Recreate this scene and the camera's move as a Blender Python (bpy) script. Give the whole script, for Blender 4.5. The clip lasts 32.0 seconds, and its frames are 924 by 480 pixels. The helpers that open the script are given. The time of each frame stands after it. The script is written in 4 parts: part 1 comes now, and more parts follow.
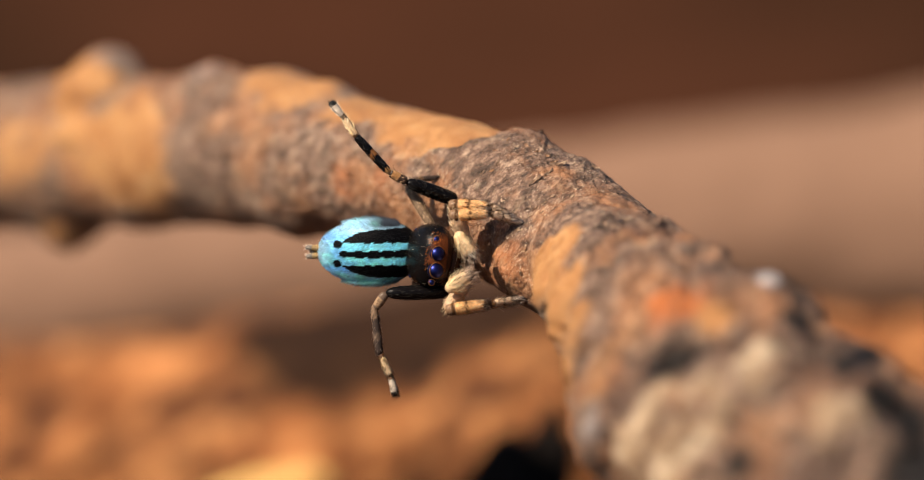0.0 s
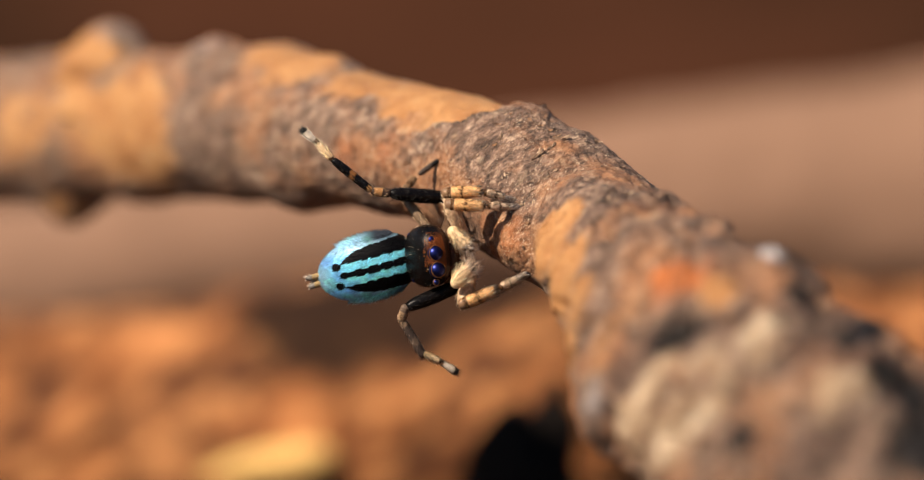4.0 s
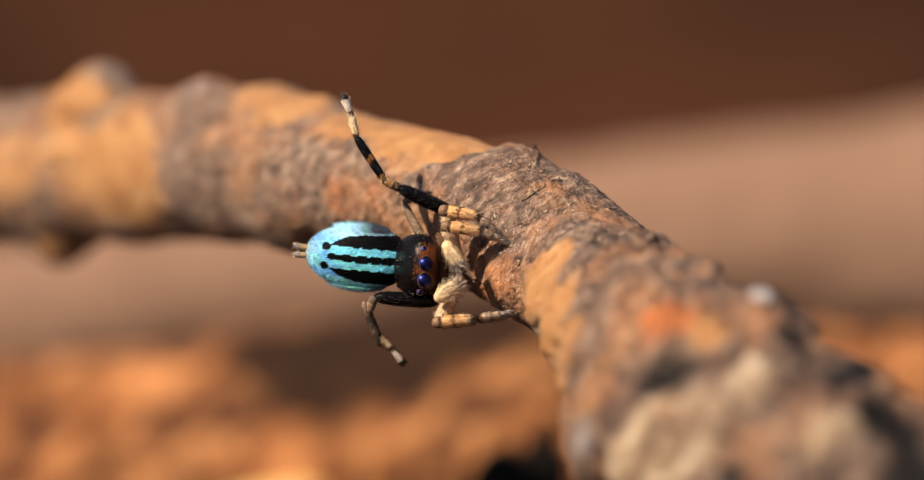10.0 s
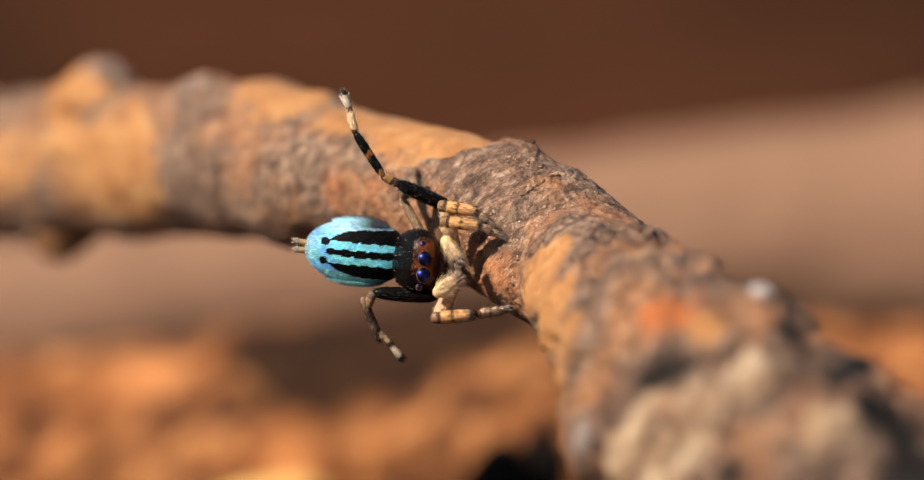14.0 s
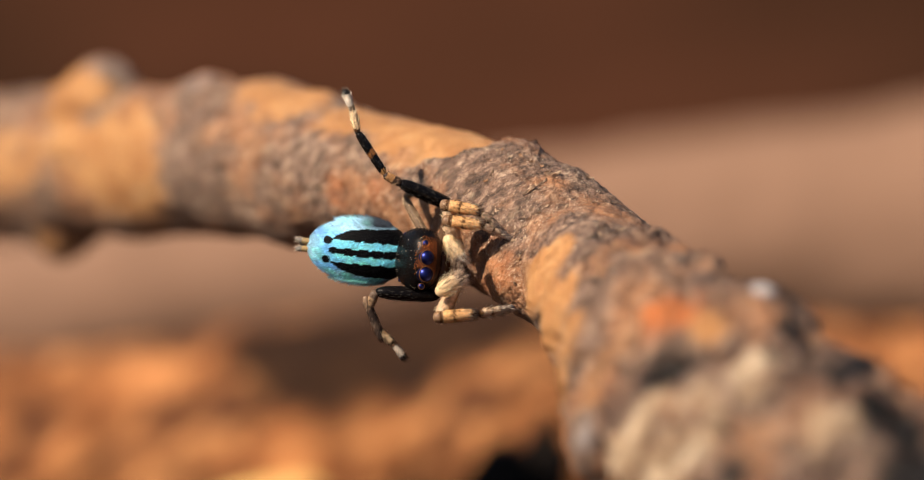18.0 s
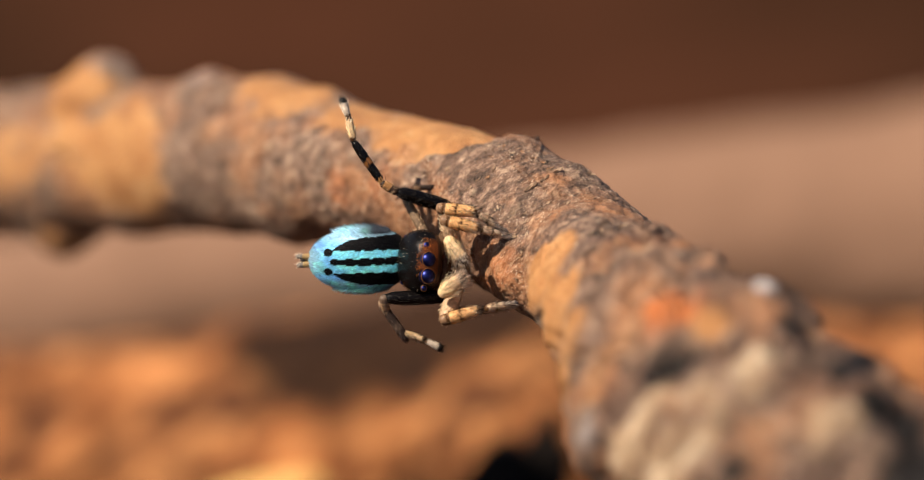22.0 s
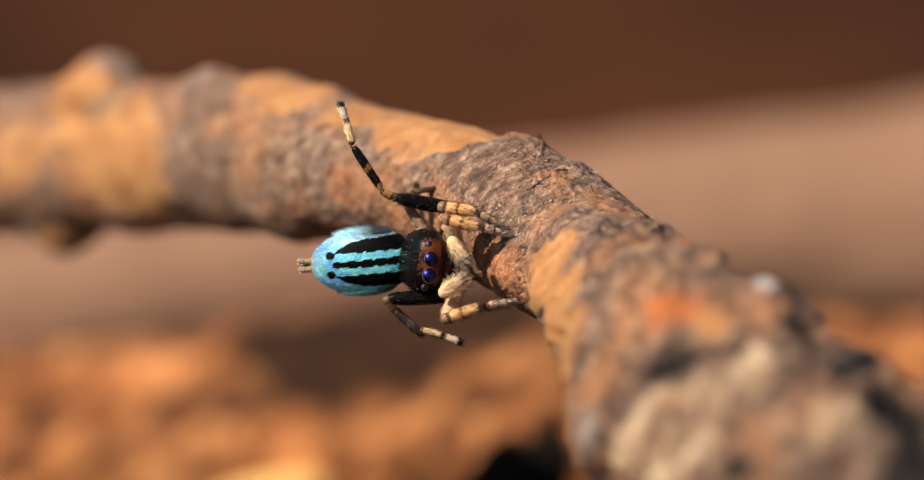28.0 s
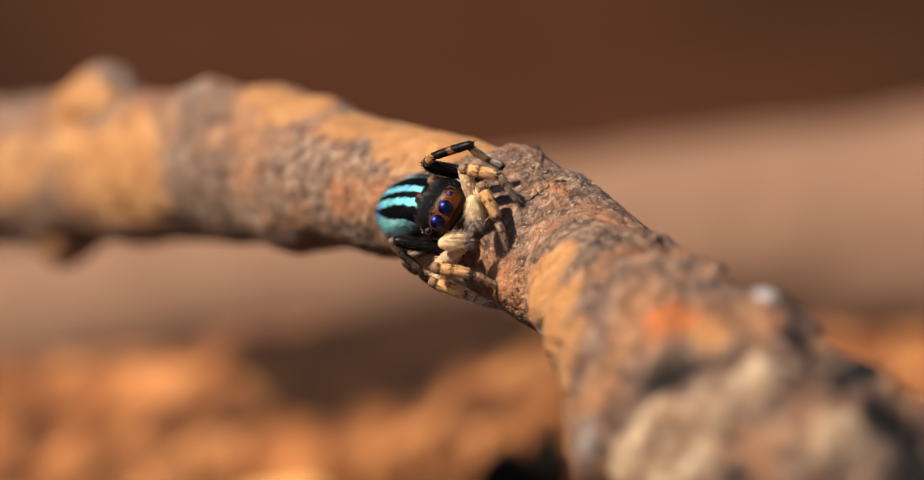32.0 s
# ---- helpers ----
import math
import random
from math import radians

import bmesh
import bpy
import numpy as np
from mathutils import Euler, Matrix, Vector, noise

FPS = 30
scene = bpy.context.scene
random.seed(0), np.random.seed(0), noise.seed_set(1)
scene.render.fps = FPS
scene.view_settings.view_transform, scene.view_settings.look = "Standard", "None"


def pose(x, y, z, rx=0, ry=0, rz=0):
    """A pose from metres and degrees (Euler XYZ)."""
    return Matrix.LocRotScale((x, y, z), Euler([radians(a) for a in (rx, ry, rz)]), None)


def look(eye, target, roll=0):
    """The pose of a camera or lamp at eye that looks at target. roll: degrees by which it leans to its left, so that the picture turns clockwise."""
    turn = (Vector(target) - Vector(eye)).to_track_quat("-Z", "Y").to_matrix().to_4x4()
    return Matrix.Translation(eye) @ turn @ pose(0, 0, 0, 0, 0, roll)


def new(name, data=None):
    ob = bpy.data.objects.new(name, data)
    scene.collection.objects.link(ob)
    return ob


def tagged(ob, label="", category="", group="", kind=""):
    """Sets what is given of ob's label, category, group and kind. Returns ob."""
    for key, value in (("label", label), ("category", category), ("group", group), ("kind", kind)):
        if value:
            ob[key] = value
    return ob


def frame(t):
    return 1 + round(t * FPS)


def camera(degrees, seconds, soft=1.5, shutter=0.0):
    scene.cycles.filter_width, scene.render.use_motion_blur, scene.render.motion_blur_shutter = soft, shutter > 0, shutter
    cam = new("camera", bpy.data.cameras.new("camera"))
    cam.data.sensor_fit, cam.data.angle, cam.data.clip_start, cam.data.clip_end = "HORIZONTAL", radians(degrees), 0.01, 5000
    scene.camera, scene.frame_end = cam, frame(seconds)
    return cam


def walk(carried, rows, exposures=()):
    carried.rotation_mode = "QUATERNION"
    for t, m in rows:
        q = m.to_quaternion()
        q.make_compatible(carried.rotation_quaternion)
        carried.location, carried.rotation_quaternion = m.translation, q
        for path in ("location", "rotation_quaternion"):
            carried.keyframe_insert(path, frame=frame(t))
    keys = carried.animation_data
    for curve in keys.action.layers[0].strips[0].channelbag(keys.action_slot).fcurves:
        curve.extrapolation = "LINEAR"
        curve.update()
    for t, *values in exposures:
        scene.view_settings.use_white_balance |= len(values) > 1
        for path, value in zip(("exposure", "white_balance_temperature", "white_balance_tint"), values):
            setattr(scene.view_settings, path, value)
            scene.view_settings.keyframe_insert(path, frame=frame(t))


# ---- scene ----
MM = 0.001
PITCH = 20.0
FOCUS = Vector((0, 0, 0.040))
REACH = 0.2

cam = camera(7.178, 32.0, soft=0.2)
# F: the frame of the view plane through the spider: x to the right, y up, z towards the lens
EYE = FOCUS + REACH * Vector((0, -math.cos(radians(PITCH)), math.sin(radians(PITCH))))
F = Matrix.Translation(FOCUS) @ look(EYE, FOCUS).to_3x3().to_4x4()
cam.data.dof.use_dof = True
cam.data.dof.focus_distance = 0.2
cam.data.dof.aperture_fstop = cam.data.lens / 8.2


def aim(left, up):
    """The lens turned a little to the left and up, in degrees."""
    return F @ pose(0, 0, REACH, up, left, 0)


walk(cam, [
    (0, aim(0.0550, -0.0917)), (0.5, aim(0.0550, -0.0963)), (1, aim(0.0413, -0.1604)), (1.5, aim(0.0642, -0.2384)), (2, aim(0.0917, -0.2750)), (2.5, aim(0.0871, -0.2888)), (3, aim(0.0779, -0.2934)), (3.5, aim(0.0779, -0.2934)),
    (5.5, aim(0.0733, -0.2475)), (6, aim(0.0138, -0.1696)), (6.5, aim(0.0138, -0.1650)), (7, aim(0.0229, -0.1558)), (7.5, aim(0.0275, -0.1421)), (8, aim(0.0229, -0.0917)), (8.5, aim(0.0092, -0.0367)), (9, aim(0.0000, 0.0000)), (9.5, aim(0.0000, 0.0229)),
    (10, aim(0.0000, 0.0275)), (10.5, aim(-0.0046, 0.0275)), (11, aim(-0.0138, 0.0138)), (11.5, aim(0.0000, 0.0000)), (12, aim(0.0092, -0.0092)), (12.5, aim(0.0000, 0.0046)), (13, aim(-0.0046, 0.0046)), (13.5, aim(-0.0138, 0.0000)), (14, aim(-0.0092, -0.0092)),
    (14.5, aim(-0.0138, -0.0138)), (16.5, aim(0.0092, -0.0183)), (17, aim(0.0138, -0.0275)), (17.5, aim(0.0138, -0.0229)), (18, aim(0.0092, -0.0138)), (18.5, aim(0.0138, -0.0092)), (19, aim(0.0092, -0.0229)), (19.5, aim(0.0138, -0.0642)),
    (20, aim(0.0275, -0.0688)), (20.5, aim(0.0275, -0.0642)), (21, aim(0.0275, -0.0596)), (21.5, aim(0.0229, -0.0504)), (22, aim(0.0229, -0.0413)), (22.5, aim(0.0229, -0.0413)), (23, aim(0.0229, -0.0367)), (23.5, aim(0.0229, -0.0275)),
    (24, aim(0.0413, -0.1192)), (24.5, aim(0.0367, -0.1192)), (25, aim(0.0367, -0.1054)), (25.5, aim(0.0275, -0.1008)), (27.5, aim(0.0321, -0.0688)), (28, aim(0.0367, -0.0550)), (28.5, aim(0.0321, -0.0596)), (29, aim(0.0275, -0.0642)),
    (29.5, aim(0.0367, -0.0596)), (30, aim(0.0321, -0.0504)), (30.5, aim(0.0321, -0.0367)), (31, aim(0.0275, -0.0092)), (31.5, aim(0.0275, 0.0092)), (32, aim(0.0275, 0.0321)),
])

# ---- world and sun ----
SUN_WAY = (F.to_3x3() @ Vector((-0.58, 0.62, 0.55))).normalized()
world = bpy.data.worlds.new("world")
scene.world = world
world.use_nodes = True
wn = world.node_tree
sky = wn.nodes.new("ShaderNodeTexSky")
sky.sky_type = 'NISHITA'
sky.sun_disc = False
sky.sun_elevation = math.asin(SUN_WAY.z)
sky.sun_rotation = math.atan2(SUN_WAY.x, SUN_WAY.y)
wn.links.new(sky.outputs["Color"], wn.nodes["Background"].inputs["Color"])
wn.nodes["Background"].inputs["Strength"].default_value = 0.08
sun_data = bpy.data.lights.new("sun", 'SUN')
sun_data.energy = 7.6
sun_data.angle = radians(0.6)
sun_data.color = (1.0, 0.845, 0.675)
sun = new("sun", sun_data)
sun.matrix_world = Matrix.Translation((0, 0, 2)) @ SUN_WAY.to_track_quat("Z", "Y").to_matrix().to_4x4()
scene.view_settings.exposure = 0.0


# ---- materials ----
class Nodes:
    def __init__(self, name, rough=0.6, metal=0.0, spec=0.5):
        self.m = bpy.data.materials.new(name)
        self.m.use_nodes = True
        self.t = self.m.node_tree
        self.b = self.t.nodes["Principled BSDF"]
        self.b.inputs["Roughness"].default_value = rough
        self.b.inputs["Metallic"].default_value = metal
        self.b.inputs["Specular IOR Level"].default_value = spec
        self.co = self.t.nodes.new("ShaderNodeTexCoord").outputs["Object"]

    def node(self, kind, **inputs):
        n = self.t.nodes.new(kind)
        for k, v in inputs.items():
            s = n.inputs[k.replace("_", " ")]
            if hasattr(v, "is_linked"):
                self.t.links.new(v, s)
            else:
                s.default_value = v
        return n

    def noise(self, per_mm, detail=4.0, rough=0.6, stretch=None):
        co = self.co
        if stretch:
            mp = self.node("ShaderNodeMapping", Vector=co)
            mp.inputs["Scale"].default_value = stretch
            co = mp.outputs["Vector"]
        n = self.node("ShaderNodeTexNoise", Vector=co, Scale=per_mm * 1000.0, Detail=detail, Roughness=rough)
        return n.outputs["Fac"]

    def ramp(self, fac, stops):
        n = self.node("ShaderNodeValToRGB", Fac=fac)
        e = n.color_ramp.elements
        while len(e) < len(stops):
            e.new(0.5)
        for el, (at, c) in zip(e, stops):
            el.position, el.color = at, (*c, 1)
        return n.outputs["Color"]

    def mix(self, fac, a, b, blend='MIX'):
        n = self.t.nodes.new("ShaderNodeMix")
        n.data_type, n.blend_type = 'RGBA', blend
        for s, v in ((n.inputs[0], fac), (n.inputs[6], a), (n.inputs[7], b)):
            if hasattr(v, "is_linked"):
                self.t.links.new(v, s)
            else:
                s.default_value = v if isinstance(v, float) else (*v, 1)
        return n.outputs[2]

    def attr(self, name, out="Fac"):
        n = self.t.nodes.new("ShaderNodeAttribute")
        n.attribute_name = name
        return n.outputs[out]

    def color(self, c):
        self.t.links.new(c, self.b.inputs["Base Color"])

    def bump(self, fac, mm, strength=1.0, after=None):
        n = self.node("ShaderNodeBump", Height=fac, Distance=mm * MM, Strength=strength)
        if after:
            self.t.links.new(after, n.inputs["Normal"])
        self.t.links.new(n.outputs["Normal"], self.b.inputs["Normal"])
        return n.outputs["Normal"]


def bark_material():
    k = Nodes("bark", 0.46, spec=0.4)
    patch = k.noise(0.45, 5, 0.6)
    plain = k.co
    lay = k.node("ShaderNodeMapping", Vector=plain, Rotation=(0, 0, radians(38)), Scale=(1.7, 1, 1))
    lay.vector_type = 'TEXTURE'
    k.co = lay.outputs["Vector"]
    grain = k.noise(3.4, 9, 0.75)
    fleck = k.noise(12.0, 5, 0.65)
    spark = k.noise(24.0, 3, 0.6)
    k.co = plain
    grey = k.ramp(grain, [(0.32, (0.024, 0.015, 0.011)), (0.44, (0.108, 0.065, 0.045)), (0.54, (0.250, 0.150, 0.104)), (0.66, (0.62, 0.44, 0.31))])
    rust = k.ramp(grain, [(0.30, (0.07, 0.029, 0.015)), (0.44, (0.28, 0.122, 0.056)), (0.57, (0.48, 0.235, 0.115)), (0.72, (0.68, 0.43, 0.25))])
    grey = k.mix(k.ramp(patch, [(0.46, (0, 0, 0)), (0.61, (1, 1, 1))]), grey, rust)
    strewn = k.ramp(k.noise(1.1, 4, 0.6), [(0.44, (0.12, 0.12, 0.12)), (0.58, (1, 1, 1))])
    dry = grey
    grey = k.mix(k.ramp(fleck, [(0.57, (0, 0, 0)), (0.64, (0.85, 0.85, 0.85))]), grey, (0.66, 0.47, 0.30))
    grey = k.mix(k.ramp(fleck, [(0.30, (0.8, 0.8, 0.8)), (0.40, (0, 0, 0))]), grey, (0.025, 0.014, 0.010))
    grey = k.mix(k.ramp(spark, [(0.61, (0, 0, 0)), (0.67, (0.9, 0.9, 0.9))]), grey, (0.88, 0.74, 0.57))
    grey = k.mix(strewn, dry, grey)
    wood = k.ramp(k.noise(1.1, 8, 0.7), [(0.25, (0.30, 0.118, 0.042)), (0.42, (0.50, 0.230, 0.082)), (0.56, (0.62, 0.315, 0.122)), (0.8, (0.72, 0.45, 0.23))])
    wood = k.mix(k.ramp(fleck, [(0.32, (0.7, 0.7, 0.7)), (0.42, (0, 0, 0))]), wood, (0.16, 0.055, 0.02))
    c = k.mix(k.attr("peel"), grey, wood)
    red = k.ramp(k.noise(0.7, 3, 0.5), [(0.3, (0.55, 0.13, 0.035)), (0.7, (0.66, 0.22, 0.06))])
    c = k.mix(k.attr("red"), c, red)
    rib = k.node("ShaderNodeMapping", Vector=plain, Rotation=(0, 0, radians(53)), Scale=(3.0, 1, 1))
    rib.vector_type = 'TEXTURE'
    k.co = rib.outputs["Vector"]
    crust = k.ramp(k.noise(1.5, 6, 0.7), [(0.36, (0.17, 0.098, 0.056)), (0.5, (0.47, 0.315, 0.190)), (0.66, (0.74, 0.59, 0.42))])
    k.co = plain
    deep = k.ramp(k.noise(0.55, 3, 0.55), [(0.47, (0, 0, 0)), (0.60, (0.60, 0.60, 0.60))])
    c = k.mix(k.mix(k.attr("gnarl"), (0.0, 0.0, 0.0), deep), c, (0.075, 0.036, 0.026))
    c = k.mix(k.attr("crust"), c, crust)
    # shaded hollows and far edge painted near black; the twig scar shares it
    c = k.mix(k.attr("scar_shade"), c, (0.006, 0.003, 0.0025))
    c = k.mix(k.attr("white"), c, (0.80, 0.78, 0.79))
    k.color(c)
    n = k.bump(grain, 0.10, 1.0)
    n = k.bump(fleck, 0.050, 1.0, n)
    k.bump(spark, 0.022, 1.0, n)
    return k.m


def log_material(name, stops, per_mm, relief, blotch=()):
    k = Nodes(name, 0.8, spec=0.12)
    if blotch:
        lay = k.node("ShaderNodeMapping", Vector=k.co, Rotation=(0, 0, radians(33)), Scale=(2.2, 1, 1))
        lay.vector_type = 'TEXTURE'
        k.co = lay.outputs["Vector"]
    big = k.noise(per_mm, 5, 0.6)
    c = k.ramp(big, stops)
    fine = k.noise(per_mm * 7, 5, 0.6)
    c = k.mix(k.ramp(fine, [(0.35, (0.35, 0.35, 0.35)), (0.65, (0, 0, 0))]), c, stops[0][1])
    if blotch:
        spots = k.noise(per_mm * 3.2, 4, 0.6)
        c = k.mix(k.ramp(spots, [(0.38, (0.75, 0.75, 0.75)), (0.48, (0, 0, 0))]), c, blotch[0])
        c = k.mix(k.ramp(spots, [(0.52, (0, 0, 0)), (0.62, (0.65, 0.65, 0.65))]), c, blotch[1])
    # dark colour for the painted shade on the log and small bark mottles
    c = k.mix(k.attr("shade_mottle"), c, (0.019, 0.009, 0.005))
    k.color(c)
    k.bump(fine, relief, 0.8)
    return k.m


def tint_material(name, rough, spec=0.5, sheen=0.0, fine=60.0, relief=0.006):
    k = Nodes(name, rough, spec=spec)
    v = k.noise(fine, 3, 0.6)
    c = k.mix(k.ramp(v, [(0.3, (0.7, 0.7, 0.7)), (0.6, (1, 1, 1))]), (0.0, 0.0, 0.0), k.attr("tint", "Color"))
    k.color(c)
    k.b.inputs["Sheen Weight"].default_value = sheen
    k.bump(v, relief, 0.7)
    return k.m


def fur_material():
    """Hairs: they let part of the light through."""
    k = Nodes("fur", 0.45, spec=0.25)
    v = k.noise(60.0, 3, 0.6)
    c = k.mix(k.ramp(v, [(0.3, (0.8, 0.8, 0.8)), (0.6, (1, 1, 1))]), (0.0, 0.0, 0.0), k.attr("tint", "Color"))
    k.color(c)
    glow = k.node("ShaderNodeBsdfTranslucent", Color=c)
    both = k.node("ShaderNodeMixShader", Fac=0.18)
    k.t.links.new(k.b.outputs["BSDF"], both.inputs[1])
    k.t.links.new(glow.outputs["BSDF"], both.inputs[2])
    k.t.links.new(both.outputs["Shader"], k.t.nodes["Material Output"].inputs["Surface"])
    return k.m


def eye_material():
    k = Nodes("eye_lens", 0.37, metal=1.0)
    k.b.inputs["Base Color"].default_value = (0.020, 0.026, 0.13, 1)
    return k.m


BARK = bark_material()
PALE_LOG = log_material("weathered_wood", [(0.2, (0.160, 0.091, 0.059)), (0.5, (0.234, 0.136, 0.090)), (0.8, (0.30, 0.182, 0.126))], 0.05, 0.2)
RUST_LOG = log_material("rusty_bark", [(0.38, (0.075, 0.029, 0.014)), (0.46, (0.165, 0.062, 0.022)), (0.54, (0.30, 0.108, 0.036)), (0.64, (0.48, 0.186, 0.064))], 0.36, 0.4, [(0.075, 0.028, 0.015), (0.74, 0.33, 0.125)])
# near black, for the pieces that stand in for the shadowed gap
GAP_BLACK = log_material("gap_black", [(0.3, (0.003, 0.002, 0.0015)), (0.7, (0.010, 0.006, 0.004))], 0.2, 0.3)
GAP_BLACK.node_tree.nodes["Principled BSDF"].inputs["Specular IOR Level"].default_value = 0.1
CHIP = log_material("pale_wood_chip", [(0.3, (0.66, 0.36, 0.11)), (0.7, (0.86, 0.56, 0.20))], 0.3, 0.2)
SOIL = log_material("soil", [(0.40, (0.022, 0.0106, 0.0066)), (0.5, (0.041, 0.0180, 0.0102)), (0.60, (0.072, 0.0270, 0.0148))], 0.013, 0.8)
SOIL.node_tree.nodes["Principled BSDF"].inputs["Specular IOR Level"].default_value = 0.0
FUR = fur_material()
CUTICLE = tint_material("cuticle", 0.26, 0.15, 0.0, 45.0, 0.008)
SCALES = tint_material("scales", 0.50, 0.15, 0.0, 45.0, 0.012)
SCALES.node_tree.nodes["Principled BSDF"].inputs["Metallic"].default_value = 0.4
EYE_LENS = eye_material()


# ---- mesh helpers ----
def mesh_from(name, verts, faces, mats, attrs=(), tint=None, mat_index=None, smooth=True):
    me = bpy.data.meshes.new(name)
    me.from_pydata([tuple(v) for v in verts], [], faces)
    for m in mats:
        me.materials.append(m)
    for key, values in attrs:
        a = me.attributes.new(key, 'FLOAT', 'POINT')
        a.data.foreach_set("value", np.asarray(values, dtype=np.float32))
    if tint is not None:
        a = me.attributes.new("tint", 'FLOAT_COLOR', 'POINT')
        t = np.ones((len(verts), 4), dtype=np.float32)
        t[:, :3] = tint
        a.data.foreach_set("color", t.ravel())
    if mat_index is not None:
        me.polygons.foreach_set("material_index", np.asarray(mat_index, dtype=np.int32))
    if smooth:
        me.polygons.foreach_set("use_smooth", np.ones(len(faces), dtype=bool))
    me.update()
    return me


def part(name, me, parent, label=""):
    ob = new(name, me)
    ob.parent = parent
    return tagged(ob, label) if label else ob


def spline(points, n):
    """Catmull-Rom through the rows of points, n samples."""
    p = np.array(points, dtype=float)
    p = np.vstack([2 * p[0] - p[1], p, 2 * p[-1] - p[-2]])
    out = []
    for s in np.linspace(0, len(p) - 3 - 1e-6, n):
        i, u = int(s), s - int(s)
        a, b, c, d = p[i], p[i + 1], p[i + 2], p[i + 3]
        out.append(0.5 * (2 * b + (c - a) * u + (2 * a - 5 * b + 4 * c - d) * u * u + (3 * b - a - 3 * c + d) * u ** 3))
    return np.array(out)


def tube(axis, radius, segs):
    """Rings round an axis (mm), with the parallel frame carried along. Gives verts, normals, faces."""
    t = np.gradient(axis, axis=0)
    t /= np.linalg.norm(t, axis=1)[:, None]
    u = np.cross(t[0], (0.0, 1.0, 0.2))
    us = []
    for k in range(len(axis)):
        u = u - t[k] * np.dot(u, t[k])
        u = u / np.linalg.norm(u)
        us.append(u)
    us = np.array(us)
    ws = np.cross(t, us)
    a = np.linspace(0, 2 * np.pi, segs, endpoint=False)
    nrm = np.cos(a)[None, :, None] * us[:, None, :] + np.sin(a)[None, :, None] * ws[:, None, :]
    v = axis[:, None, :] + nrm * np.asarray(radius)[:, None, None]
    n = len(axis)
    faces = [(i * segs + j, i * segs + (j + 1) % segs, (i + 1) * segs + (j + 1) % segs, (i + 1) * segs + j)
             for i in range(n - 1) for j in range(segs)]
    faces.append(tuple(range(segs - 1, -1, -1)))
    faces.append(tuple((n - 1) * segs + j for j in range(segs)))
    return v.reshape(-1, 3), nrm.reshape(-1, 3), faces


def fbm(p, scale, octaves=4, seed=0.0):
    return noise.fractal(Vector((p[0] * scale + seed, p[1] * scale - seed, p[2] * scale + 3.1 * seed)), 1.0, 2.1, octaves)


def ellipsoid(rx, ry, rz, nu, nv, power=2.0):
    """Axis along x from +rx to -rx."""
    verts, faces = [], []
    for i in range(nu + 1):
        a = math.pi * (0.004 + 0.992 * i / nu)
        for j in range(nv):
            b = 2 * math.pi * j / nv
            d = Vector((math.cos(a), math.sin(a) * math.cos(b), math.sin(a) * math.sin(b)))
            q = (abs(d.x) ** power + abs(d.y) ** power + abs(d.z) ** power) ** (-1 / power)
            verts.append((d.x * q * rx, d.y * q * ry, d.z * q * rz))
    for i in range(nu):
        for j in range(nv):
            faces.append((i * nv + j, (i + 1) * nv + j, (i + 1) * nv + (j + 1) % nv, i * nv + (j + 1) % nv))
    faces.append(tuple(range(nv)))
    faces.append(tuple(nu * nv + j for j in range(nv - 1, -1, -1)))
    return np.array(verts), faces


# ---- ground ----
def make_ground():
    rings = np.concatenate([np.linspace(0.0, 0.6, 60), np.geomspace(0.65, 400.0, 50)])
    segs = 96
    verts = [(0, 0.1, 0)]
    for r in rings[1:]:
        for j in range(segs):
            a = 2 * math.pi * j / segs
            x, y = r * math.cos(a), 0.1 + r * math.sin(a)
            verts.append((x, y, 0.004 * fbm((x, y, 0), 12.0) * min(1.0, r / 0.1)))
    faces = [(0, 1 + j, 1 + (j + 1) % segs) for j in range(segs)]
    for i in range(len(rings) - 2):
        for j in range(segs):
            a, b = 1 + i * segs, 1 + (i + 1) * segs
            faces.append((a + j, b + j, b + (j + 1) % segs, a + (j + 1) % segs))
    tagged(new("ground", mesh_from("ground", verts, faces, [SOIL])), "dark red-brown bare soil under the twigs", "ground", kind="structure")


# ---- wood ----
def fields(v, places, soft):
    f = np.zeros(len(v))
    for at, reach, h in places:
        d = np.linalg.norm(v - np.array(at), axis=1) / reach
        f += h * np.exp(-d ** soft)
    return f


def seated(v, places):
    """The places (x, y, z), reach, height with each z moved to the front of the surface."""
    out = []
    for (x, y, z), reach, h in places:
        d = np.hypot(v[:, 0] - x, v[:, 1] - y)
        near = d < max(0.15, d.min() * 1.05)
        out.append(((x, y, v[near][:, 2].max()), reach, h))
    return out


